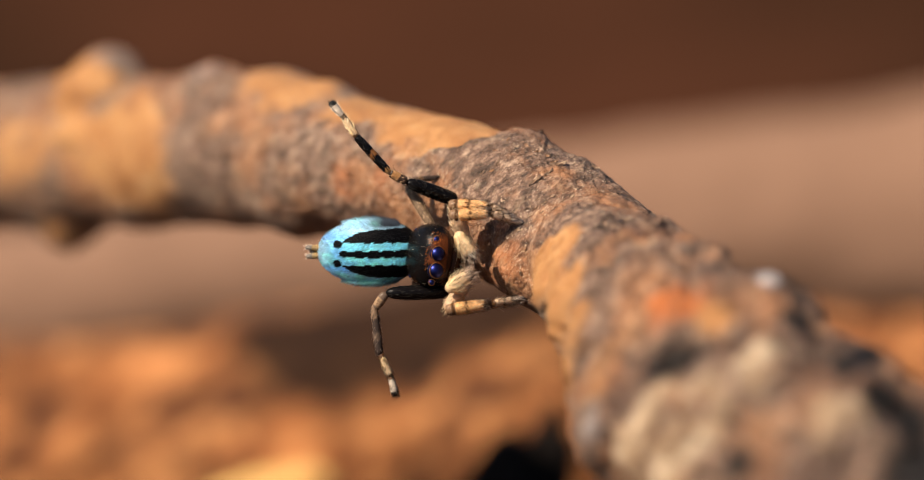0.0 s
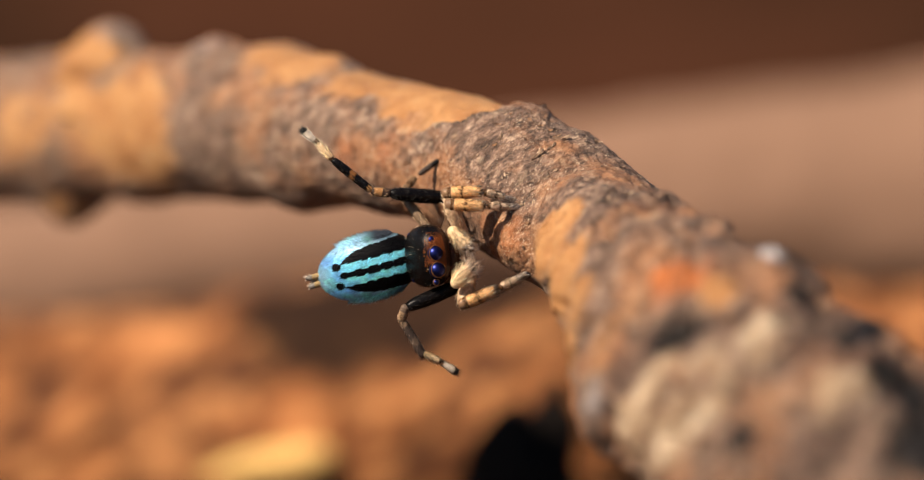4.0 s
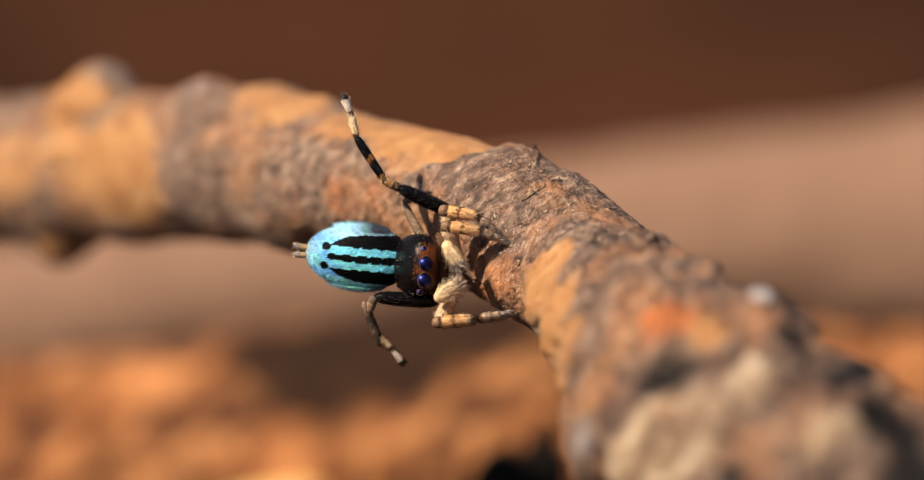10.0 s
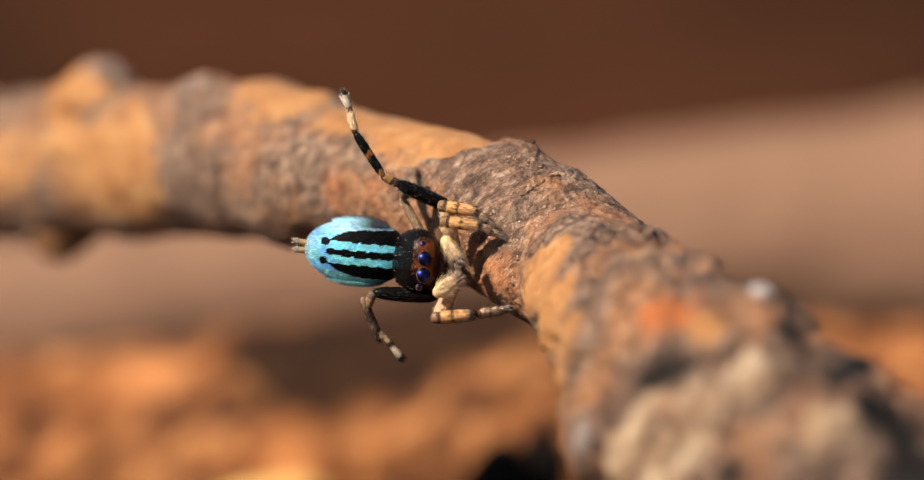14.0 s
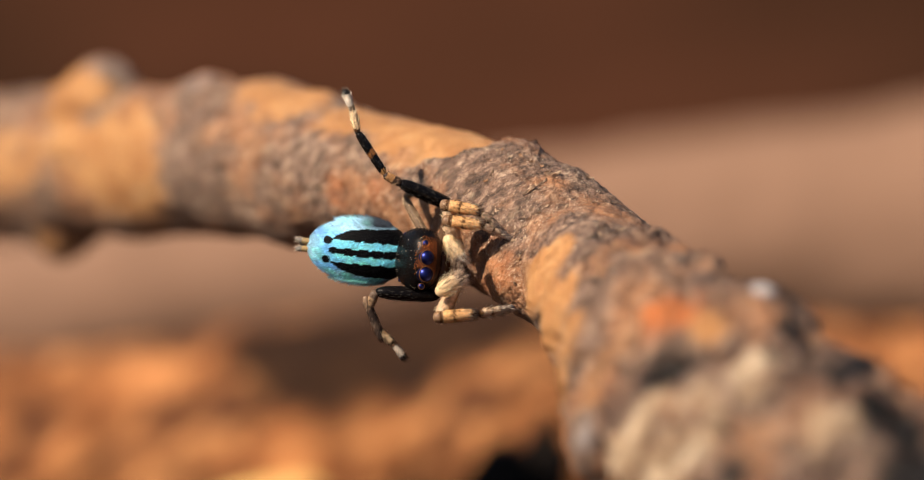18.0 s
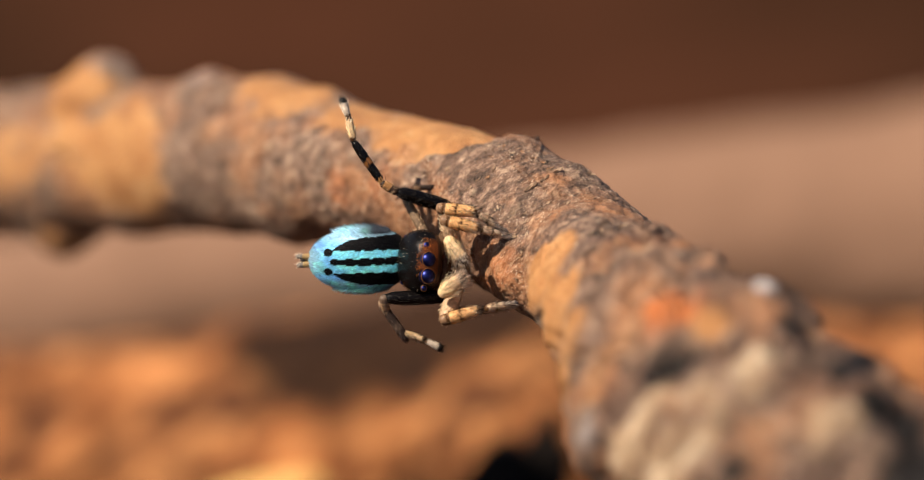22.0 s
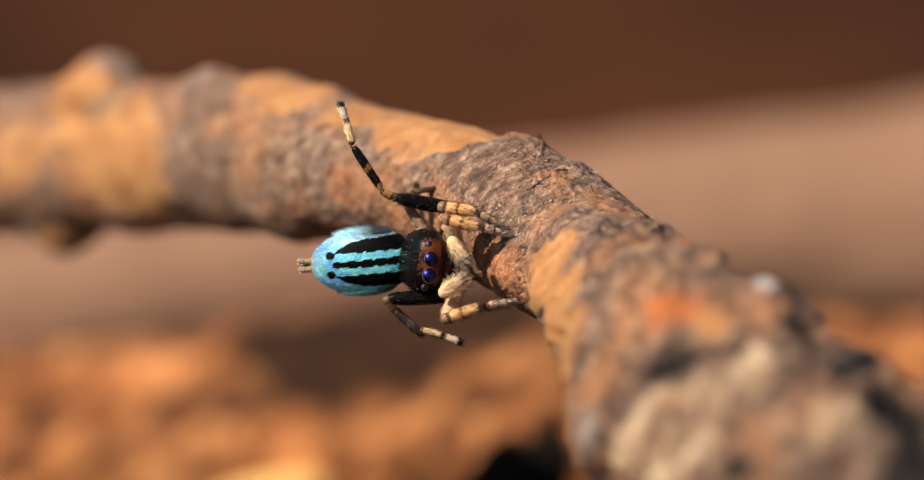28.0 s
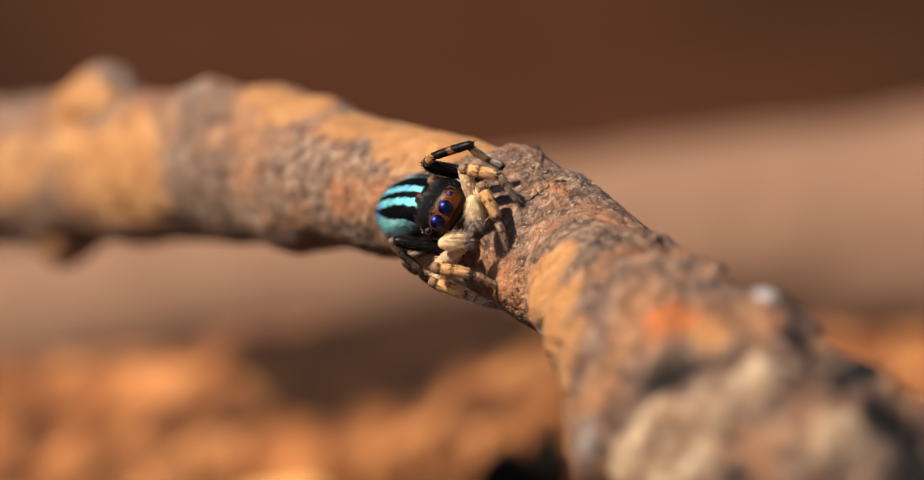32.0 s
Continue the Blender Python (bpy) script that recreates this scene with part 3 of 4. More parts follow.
make_log("wood_chip", "pale yellow wood chip lying on the rusty log",
         [(-8.78, -8.85, -34.30, 0.12), (-7.80, -8.58, -34.30, 0.46), (-6.48, -8.36, -34.30, 0.66), (-5.26, -8.20, -34.30, 0.72), (-4.60, -8.20, -34.30, 0.52), (-4.35, -8.34, -34.30, 0.12)], CHIP, 0.22, 37.0)


# ---- spider ----
def spikes(roots, ways, lengths, widths, rng):
    """Three-sided hairs: verts, faces."""
    verts, faces = [], []
    for p, w, l, r in zip(roots, ways, lengths, widths):
        w = np.asarray(w) / np.linalg.norm(w)
        u = np.cross(w, (0.3, 0.5, 0.8))
        u /= np.linalg.norm(u)
        q = np.cross(w, u)
        i = len(verts)
        verts += [p + r * u, p + r * (-0.5 * u + 0.87 * q), p + r * (-0.5 * u - 0.87 * q), p + w * l]
        faces += [(i, i + 1, i + 3), (i + 1, i + 2, i + 3), (i + 2, i, i + 3)]
    return verts, faces


def limb_mesh(name, length, r0, r1, bands, hairs=0, hair_len=0.12, hair_tint=(0.5, 0.35, 0.2), bulge=0.15, lean=0.6, mat=None, seed=1, bristles=0):
    """A leg segment along +x, mm, with its hairs. bands: (from, to, colour) along its length."""
    rng = np.random.default_rng(seed)
    n, segs = 26, 20
    axis = np.stack([np.linspace(0, length, n), np.zeros(n), np.zeros(n)], axis=1)
    s = np.linspace(0, 1, n)
    cap = np.sqrt(np.clip(1 - (np.abs(2 * s - 1)) ** 8, 0.12, 1))
    rad = (r0 + (r1 - r0) * s) * (1 + bulge * np.sin(np.pi * s)) * cap
    v, nr, faces = tube(axis, rad, segs)

    def tone(x):
        c = np.array(bands[0][2])
        for a, b, col in bands:
            if a <= x <= b:
                c = np.array(col)
        return c

    tint = [tone(min(1, max(0, p[0] / length + rng.normal(0, 0.02)))) * rng.uniform(0.65, 1.2) for p in v]
    index = [0] * len(faces)
    verts = list(v)
    fur = hair_tint if isinstance(hair_tint, list) else [(0, hair_tint)]
    places = [at for at, _ in fur]
    for hairy, count, ll, up, ww in ((True, int(hairs * 1.05), hair_len, 0.55 * lean, 0.0085), (False, bristles, max(0.22, hair_len * 1.5), 0.9, 0.006)):
        if not count:
            continue
        along, turn = rng.uniform(0, 1, count), rng.uniform(0, 2 * np.pi, count)
        out = np.stack([0 * turn, np.cos(turn), np.sin(turn)], axis=1)
        roots = out * np.interp(along, s, rad)[:, None] * 0.96 + np.stack([along * length, 0 * along, 0 * along], axis=1)
        ways = out * up + np.array([1.0, 0, 0]) + rng.normal(0, 0.18 if hairy else 0.3, (count, 3))
        hv, hf = spikes(roots, ways, ll * rng.uniform(0.6, 1.25, count), ww * rng.uniform(0.6, 1.2, count), rng)
        base = len(verts)
        verts += hv
        faces = faces + [tuple(base + i for i in f) for f in hf]
        index += [1] * len(hf)
        for p in roots:
            at = p[0] / length
            t = np.array([np.interp(at, places, [c[k] for _, c in fur]) for k in range(3)]) if hairy else np.array((0.03, 0.02, 0.015))
            if tone(min(1, at + 0.03))[0] < 0.02:
                t = t * 0.08
            dark = 0.30 if (hairy and any(a - 0.05 < at < b + 0.02 and c == UMBER for a, b, c in bands)) else 1.0
            t = np.clip(t * dark * rng.choice((0.35, 0.85, 1.1, 1.2, 1.3)) * rng.uniform(0.85, 1.15), 0.004, 1.0)
            tint += [t * (0.92, 0.78, 0.62)] * 3 + [np.minimum(1.0, t + 0.26 * dark * min(1.0, 2.5 * float(t.mean())) * np.array((1.0, 0.78, 0.60)))]
    return mesh_from(name, np.array(verts) * MM, faces, [mat or CUTICLE, FUR], tint=np.array(tint), mat_index=index)


BLACK = (0.005, 0.004, 0.004)
UMBER = (0.10, 0.045, 0.018)
WHITE = (0.62, 0.52, 0.42)

spider = new("jumping_spider")
tagged(spider, "small jumping spider with striped blue abdomen and furry tan legs", "spider")


CAR = (0.88, 0.86, 0.57)
ABD = (1.38, 0.87, 0.70)
EYES = ((0.745, 0.225, 0.16, 0.225), (0.745, -0.225, 0.16, 0.225), (0.69, 0.60, 0.20, 0.115), (0.66, -0.56, 0.20, 0.090),
        (-0.25, 0.80, 0.34, 0.065), (-0.25, -0.44, 0.38, 0.065))


def make_carapace():
    rng = np.random.default_rng(5)
    v, faces = ellipsoid(*CAR, 48, 64, 2.6)
    v[:, 2] *= np.where(v[:, 2] < 0, 0.85, 1.0)
    v[:, 1] *= 1.0 - 0.10 * np.clip(-v[:, 0] / CAR[0], 0, 1)
    v[:, 0] *= np.where(v[:, 0] < 0, 0.72, 1.0)
    v[:, 1] = v[:, 1] * 0.98 + 0.17
    tint = []
    for p in v:
        face = max(0, min(1, (p[0] - 0.72 + 0.05 * fbm(p, 6.0, 3)) / 0.06))
        c = np.array(BLACK) * (1 - face) + np.array((0.10, 0.028, 0.009)) * face
        if p[2] < -0.1:
            c = np.array((0.03, 0.012, 0.007))
        tint.append(c * (0.8 + 0.4 * rng.random()))
    me = mesh_from("carapace", v * MM, faces, [CUTICLE], tint=np.array(tint))
    car = part("carapace", me, spider, "glossy black carapace with rust-coloured face")
    # short fur on the crown and rusty hairs round the eyes
    nrm = v / np.array(CAR) ** 2
    nrm /= np.linalg.norm(nrm, axis=1)[:, None]
    pick = [i for i in rng.integers(0, len(v), 16000) if v[i][2] > -0.1]
    pick = [i for i in pick if all(math.dist(v[i], e[:3]) > e[3] * 1.12 for e in EYES) and (v[i][0] < 0.6 or v[i][2] > 0.06 + 0.10 * rng.random())]
    pick = [i for i in pick if v[i][0] > 0.5 or rng.random() < 0.30]
    roots = v[pick] + rng.normal(0, 0.03, (len(pick), 3)) * (1 - nrm[pick] ** 2)
    ways = nrm[pick] * 0.5 + np.array([-0.7, 0, 0.1]) + rng.normal(0, 0.3, (len(pick), 3))
    hv, hf = spikes(roots, ways, rng.uniform(0.035, 0.08, len(pick)), rng.uniform(0.003, 0.006, len(pick)), rng)
    tint = []
    for p in roots:
        t = np.array((0.34, 0.10, 0.024)) if p[0] > 0.68 + rng.normal(0, 0.03) else (np.array((0.7, 0.6, 0.45)) if rng.random() < 0.05 else np.array((0.003, 0.0025, 0.0025)))
        tint += [t * rng.uniform(0.7, 1.2)] * 4
    part("crown_fur", mesh_from("crown_fur", np.array(hv) * MM, hf, [CUTICLE], tint=np.array(tint)), car, "short black and rusty hairs")
    for x, y, z, r in EYES[:4]:
        a = np.linspace(0, 2 * np.pi, 29)
        ring = np.stack([np.full(29, x + 0.45 * r), y + 0.95 * r * np.cos(a), z + 0.95 * r * np.sin(a)], axis=1)
        rv, rn, rf = tube(ring, np.full(29, 0.012), 6)
        part("eye_rim", mesh_from("eye_rim", rv * MM, rf, [FUR], tint=np.tile((0.22, 0.10, 0.035), (len(rv), 1))), car, "thin amber rim of hairs")
    for x, y, z, r in EYES:
        ev, ef = ellipsoid(r, r, r, 16, 24)
        part("eye", mesh_from("eye", (ev + np.array((x, y, z))) * MM, ef, [EYE_LENS]), car, "dark glossy blue eye")
    # pale seam along each side of the back
    for sy, lo, hi in ((1, -0.75, -0.30), (-1, -0.6, -0.2)):
        a = np.linspace(lo, hi, 24)
        line = np.stack([0.88 * a, 0.17 + sy * 0.85 * (1 - np.abs(a) ** 2.6) ** (1 / 2.6), 0.05 + 0 * a], axis=1)
        lv, ln, lf = tube(line, np.full(24, 0.020), 8)
        part("side_seam", mesh_from("side_seam", lv * MM, lf, [FUR], tint=np.tile((0.80, 0.55, 0.36), (len(lv), 1))), car, "thin pale line along the side")
    # jaws
    for sy in (1, -1):
        cv, cf = ellipsoid(0.40, 0.24, 0.26, 16, 20, 2.3)
        cv = cv @ np.array(Euler((0, radians(55), 0)).to_matrix()).T + np.array((0.42, 0.22 * sy, -0.46))
        part("jaw", mesh_from("jaw", cv * MM, cf, [CUTICLE], tint=np.tile((0.045, 0.018, 0.010), (len(cv), 1))), car, "brown jaw")
    # underside plate
    uv, uf = ellipsoid(0.75, 0.48, 0.30, 16, 24)
    part("underside", mesh_from("underside", (uv + np.array((0.0, 0, -0.45))) * MM, uf, [CUTICLE], tint=np.tile((0.05, 0.025, 0.015), (len(uv), 1))), car)
    return car


def abdomen_tint(x, y, z, rng):
    """Stripe pattern; x runs from the front (+) to the tip (-), in units of the half length; y across."""
    wob = 0.05 * fbm((x, y, 0), 5.0, 2, 3.0)
    ya = abs(y)
    black = np.array((0.0015, 0.0015, 0.0025))
    if z < -0.15:
        return np.array((0.05, 0.045, 0.045))
    if 0.74 < x < 0.82 and ya < 0.06:
        return np.array((0.14, 0.04, 0.02))
    if x > 0.76 + wob:
        return black
    shift = fbm((x, y, z), 3.0, 2, 8.0)
    rim = np.array((0.46, 0.78, 1.0))
    cyan = np.array((0.25, 0.78, 0.98))
    green = np.array((0.30, 0.95, 0.76))
    violet = np.array((0.18, 0.40, 1.0))
    stripe = max(0, min(1, (0.72 - ya) / 0.22)) * max(0, min(1, (x + 0.92) / 0.25))
    c = rim + (cyan - rim) * stripe
    c = c + (green - c) * max(0, min(0.7, 0.9 * shift - 0.05 + 0.38 * (y < 0)))
    veil = math.exp(-((ya - 0.50) / 0.16) ** 2) * max(0, min(1, (-x - 0.15) / 0.3)) + math.exp(-((x + 0.66) / 0.12) ** 2 - (ya / 0.3) ** 2)
    c = c + (violet - c) * min(0.6, 0.55 * veil + 0.15 * max(0, -shift))
    if x > -0.60 and ya < (0.115 + 0.5 * wob + 0.020 * math.sin(x * 22)) * (1 if x > -0.3 else 0.7):
        return black
    inner = 0.35 + 0.02 * math.sin(x * 24) + 0.6 * wob
    outer = 0.74 + 0.06 * max(0, x)
    if x < 0.10:
        outer -= 0.36 * ((0.10 - x) / 0.66) ** 2
    if x > -0.55 and inner < ya < outer + 0.5 * wob:
        return black
    if math.hypot((x + 0.64) * 1.45, ya - 0.30) < 0.125:
        return black
    # flanks darkened in the colour, for iridescence that dims seen from the side
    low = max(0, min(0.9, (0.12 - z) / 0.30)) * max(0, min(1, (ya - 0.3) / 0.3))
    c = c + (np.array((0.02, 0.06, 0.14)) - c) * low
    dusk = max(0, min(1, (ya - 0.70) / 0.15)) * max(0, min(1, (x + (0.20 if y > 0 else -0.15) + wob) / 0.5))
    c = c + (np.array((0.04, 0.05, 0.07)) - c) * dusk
    return c * (0.88 + 0.30 * fbm((x, y, z), 9.0, 3, 5.0) + rng.uniform(-0.15, 0.2))


def make_abdomen():
    rng = np.random.default_rng(9)
    v, faces = ellipsoid(*ABD, 150, 150, 2.15)
    v[:, 1] *= 1.0 + 0.06 * v[:, 0] / ABD[0]
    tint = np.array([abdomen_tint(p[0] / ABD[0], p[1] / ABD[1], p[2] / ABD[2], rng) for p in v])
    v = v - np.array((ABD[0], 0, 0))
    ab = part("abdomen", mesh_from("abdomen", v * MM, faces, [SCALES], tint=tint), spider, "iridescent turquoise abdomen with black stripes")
    nrm = (v + np.array((ABD[0], 0, 0))) / np.array(ABD) ** 2
    nrm /= np.linalg.norm(nrm, axis=1)[:, None]
    pick = [i for i in rng.integers(0, len(v), 26000) if v[i][2] > -0.35]
    roots = v[pick] + rng.normal(0, 0.008, (len(pick), 3))
    ways = nrm[pick] * np.where(np.abs(v[pick][:, 1]) > 0.74, 0.75, 0.34)[:, None] + np.array([-1.0, 0, 0]) + rng.normal(0, 0.16, (len(pick), 3))
    hv, hf = spikes(roots, ways, np.where(np.abs(v[pick][:, 1]) > 0.74, rng.uniform(0.10, 0.22, len(pick)), rng.uniform(0.035, 0.08, len(pick))), rng.uniform(0.005, 0.010, len(pick)), rng)
    ht = np.repeat(tint[pick] * rng.uniform(0.6, 1.5, (len(pick), 1)), 4, axis=0)
    part("scale_fur", mesh_from("scale_fur", np.array(hv) * MM, hf, [SCALES], tint=ht), ab, "short turquoise and black scale hairs")
    for dy, dz, yaw, ln in ((0.10, 0.02, 3, 0.46), (-0.09, 0.02, -5, 0.44), (0.0, -0.10, 0, 0.34)):
        me = limb_mesh("spinneret", ln, 0.080, 0.062, [(0, 1, (0.40, 0.27, 0.12)), (0.62, 1, (0.20, 0.18, 0.16))], 40, 0.09, [(0, (0.55, 0.42, 0.24)), (1, (0.60, 0.56, 0.52))], seed=3)
        sp = part("spinneret", me, ab, "tan tubular spinneret")
        sp.matrix_basis = pose((-2 * ABD[0] + 0.06) * MM, dy * MM, dz * MM, 0, 0, 180 - yaw)
    return ab


carapace = make_carapace()
abdomen = make_abdomen()


def front_leg(side):
    s = 20 + side
    fem = part("femur", limb_mesh("femur", 1.25, 0.16, 0.18, [(0, 1, (0.70, 0.48, 0.30))], 220, 0.20, [(0, (0.62, 0.44, 0.28)), (1, (0.80, 0.60, 0.40))], 0.15, 0.40, FUR, s), spider, "pale tan furry femur")
    tib = part("tibia", limb_mesh("tibia", 0.98, 0.165, 0.13, [(0, 1, (0.90, 0.50, 0.21)), (0.42, 0.47, UMBER), (0.93, 1, UMBER)], 330, 0.17, [(0, (0.95, 0.47, 0.17)), (0.40, (0.95, 0.54, 0.24)), (0.55, (0.92, 0.60, 0.36)), (1, (1.0, 0.84, 0.68))], 0.12, 0.32, FUR, s + 1, 12), spider, "golden tan banded furry tibia")
    knee = part("patella", limb_mesh("patella", 0.34, 0.125, 0.150, [(0, 1, (0.24, 0.14, 0.08)), (0.5, 0.7, UMBER)], 60, 0.12, (0.80, 0.50, 0.24), 0.2, 0.4, CUTICLE, s + 5), tib, "bare greyish brown knee")
    knee.matrix_basis = pose(-0.14 * MM, 0, 0)
    met = part("metatarsus", limb_mesh("metatarsus", 0.62, 0.110, 0.080, [(0, 1, (0.82, 0.60, 0.41)), (0, 0.12, UMBER), (0.50, 0.58, UMBER)], 170, 0.19, [(0, (0.72, 0.50, 0.34)), (0.5, (0.95, 0.80, 0.66)), (1, (1.0, 0.92, 0.84))], 0.1, 0.42, FUR, s + 2, 10), spider, "tan furry metatarsus")
    tar = part("tarsus", limb_mesh("tarsus", 0.42, 0.075, 0.055, [(0, 1, (0.28, 0.23, 0.20)), (0.75, 1, (0.10, 0.10, 0.12))], 90, 0.16, [(0, (0.85, 0.78, 0.72)), (1, (0.55, 0.58, 0.66))], 0.15, 0.5, FUR, s + 3, 5), met, "greyish furry tarsus")
    tar.matrix_basis = pose(0.58 * MM, 0, 0)
    return fem, tib, met


def third_leg(side):
    s = 40 + side
    fem = part("femur", limb_mesh("femur", 1.78, 0.165, 0.155, [(0, 1, BLACK), (0.0, 0.08, (0.03, 0.016, 0.010))], 240, 0.15, (0.15, 0.13, 0.12), 0.25, 0.5, CUTICLE, s, 14), spider, "glossy black femur")
    if side > 0:
        shin = [(0, 1, BLACK), (0.0, 0.10, (0.42, 0.22, 0.08)), (0.45, 0.55, (0.25, 0.10, 0.03))]
        knee, down, words = [(0, 1, (0.05, 0.03, 0.022)), (0.45, 0.85, (0.36, 0.18, 0.07))], (0.05, 0.03, 0.02), "black tibia with an amber band"
    else:
        shin = [(0, 1, (0.07, 0.05, 0.042)), (0.0, 0.25, (0.26, 0.17, 0.11)), (0.55, 0.70, (0.16, 0.11, 0.08))]
        knee, down, words = [(0, 1, (0.16, 0.11, 0.08)), (0.35, 0.8, (0.34, 0.22, 0.13))], (0.42, 0.36, 0.32), "greyish brown tibia with sparse pale hairs"
    pat = part("patella", limb_mesh("patella", 0.56, 0.12, 0.105, knee, 70, 0.09, (0.42, 0.28, 0.16), 0.15, 0.4, CUTICLE, s + 1, 6), spider, "brown patella")
    tib = part("tibia", limb_mesh("tibia", 1.42, 0.105, 0.115, shin, 120, 0.12, down, 0.1, 0.5, CUTICLE, s + 2, 22), spider, words)
    met = part("metatarsus", limb_mesh("metatarsus", 0.72, 0.095, 0.085, [(0, 1, (0.76, 0.54, 0.32)), (0, 0.16, UMBER), (0.86, 1, UMBER)], 150, 0.16, [(0, (0.90, 0.50, 0.20)), (0.35, (0.95, 0.72, 0.44)), (1, (1.0, 0.86, 0.66))], 0.05, 0.45, FUR, s + 3, 8), spider, "cream furry metatarsus")
    tar = part("tarsus", limb_mesh("tarsus", 0.58, 0.072, 0.105, [(0, 1, WHITE), (0, 0.16, UMBER), (0.74, 1, (0.010, 0.010, 0.010))], 130, 0.14, (1.0, 0.88, 0.76), 0.12, 0.45, FUR, s + 4), met, "white brush-like tarsus with a dark tip")
    tar.matrix_basis = pose(0.66 * MM, 0, 0, 0, 0, 8 * side)
    return fem, pat, tib, met


def hind_leg(side):
    s = 60 + side
    fem = part("femur", limb_mesh("femur", 1.45, 0.12, 0.11, [(0, 1, (0.20, 0.13, 0.08))], 200, 0.09, (0.45, 0.34, 0.22), 0.15, 0.4, FUR, s), spider, "brownish hairy femur")
    tib = part("tibia", limb_mesh("tibia", 0.62, 0.10, 0.09, [(0, 1, (0.22, 0.13, 0.07)), (0.4, 0.6, UMBER)], 120, 0.10, (0.42, 0.30, 0.18), 0.1, 0.4, FUR, s + 1, 6), spider, "brownish hairy tibia")
    met = part("metatarsus", limb_mesh("metatarsus", 0.82, 0.075, 0.06, [(0, 1, (0.07, 0.05, 0.04)), (0.5, 1, (0.012, 0.011, 0.012))], 90, 0.08, (0.16, 0.12, 0.10), 0.1, 0.4, FUR, s + 2, 5), spider, "dark metatarsus")
    return fem, tib, met


def palp(side):
    """A stout brush: golden towards the root, cream further on, its hairs splayed at the end."""
    ends = [(0, (1.0, 0.60, 0.27)), (0.35, (1.0, 0.74, 0.48)), (1, (0.95, 0.84, 0.74) if side == 1 else (0.62, 0.50, 0.42))]
    p = part("palp", limb_mesh("palp", 0.78, 0.14, 0.19, [(0, 1, (0.92, 0.66, 0.38)), (0.85, 1, (0.60, 0.42, 0.27))], 270, 0.31, ends, 0.25, 0.95, FUR, 80 + side), spider, "cream furry palp")
    tip = part("palp_tip", limb_mesh("palp_tip", 0.30, 0.17, 0.10, [(0, 1, (0.16, 0.11, 0.08))], 120, 0.22, ends[-1][1], 0.2, 1.2, FUR, 84 + side), p, "greyish tip of the palp with splayed hairs")
    tip.matrix_basis = pose(0.62 * MM, 0, 0)
    return p


LEGS = {"front_left": front_leg(1), "second_left": front_leg(3), "front_right": front_leg(5), "second_right": front_leg(7),
        "third_left": third_leg(1), "third_right": third_leg(-1), "hind_left": hind_leg(1), "hind_right": hind_leg(2)}
PALPS = {"left": palp(1), "right": palp(2)}

for hip_from, hip_to in (((0.0, 0.45, -0.50), (-0.40, 1.62, -1.30)), ((0.0, -0.45, -0.50), (0.20, -0.78, -0.55)), ((0.30, 0.25, -0.55), (0.72, 0.22, -0.92)), ((0.30, -0.25, -0.55), (0.72, -0.28, -0.92))):
    a, b = Vector(hip_from), Vector(hip_to)
    cox = part("coxa", limb_mesh("coxa", (b - a).length, 0.16, 0.14, [(0, 1, (0.10, 0.055, 0.03))], 60, 0.08, (0.4, 0.28, 0.16), seed=90), spider, "brown hip joint")
    x = (b - a).normalized()
    z = (Vector((0, 0, 1)) - x * x.z).normalized()
    cox.matrix_basis = Matrix.Translation(a * MM) @ Matrix((x, z.cross(x), z)).transposed().to_4x4()

# ---- how the spider moves: millimetres in the view plane, z towards the lens ----
# time, point between the main eyes, lean, turn towards the lens
BODY = [
    (0, -0.872, -0.920, 6, 63), (1, -0.912, -1.256, 0, 63), (2, -0.968, -1.432, -2, 63), (3, -0.960, -1.624, -8, 63), (6, -0.952, -1.552, -6, 63), (7, -1.024, -1.336, -4, 63), (7.5, -1.024, -1.072, 3, 63),
    (8, -1.032, -0.896, 9, 63), (9, -1.008, -0.776, 5, 63), (18, -1.000, -0.752, 5, 63), (20, -1.000, -0.896, 3, 63), (23.5, -1.000, -0.896, 3, 63), (24, -0.968, -0.984, 6, 63), (28, -1.000, -0.928, 6, 63),
    (29, -1.024, -0.912, 8, 63), (29.4, -0.984, -0.864, 7, 63), (29.7, -1.008, -0.808, 11, 63), (30, -0.912, -0.672, 14, 64), (30.3, -0.920, -0.536, 16, 65), (30.6, -0.832, -0.312, 16, 66),
    (31, -0.720, -0.224, 21, 68), (31.5, -0.664, -0.200, 22, 70), (31.7, -0.384, 0.400, 31, 71), (32, -0.660, 0.800, 30, 72)]
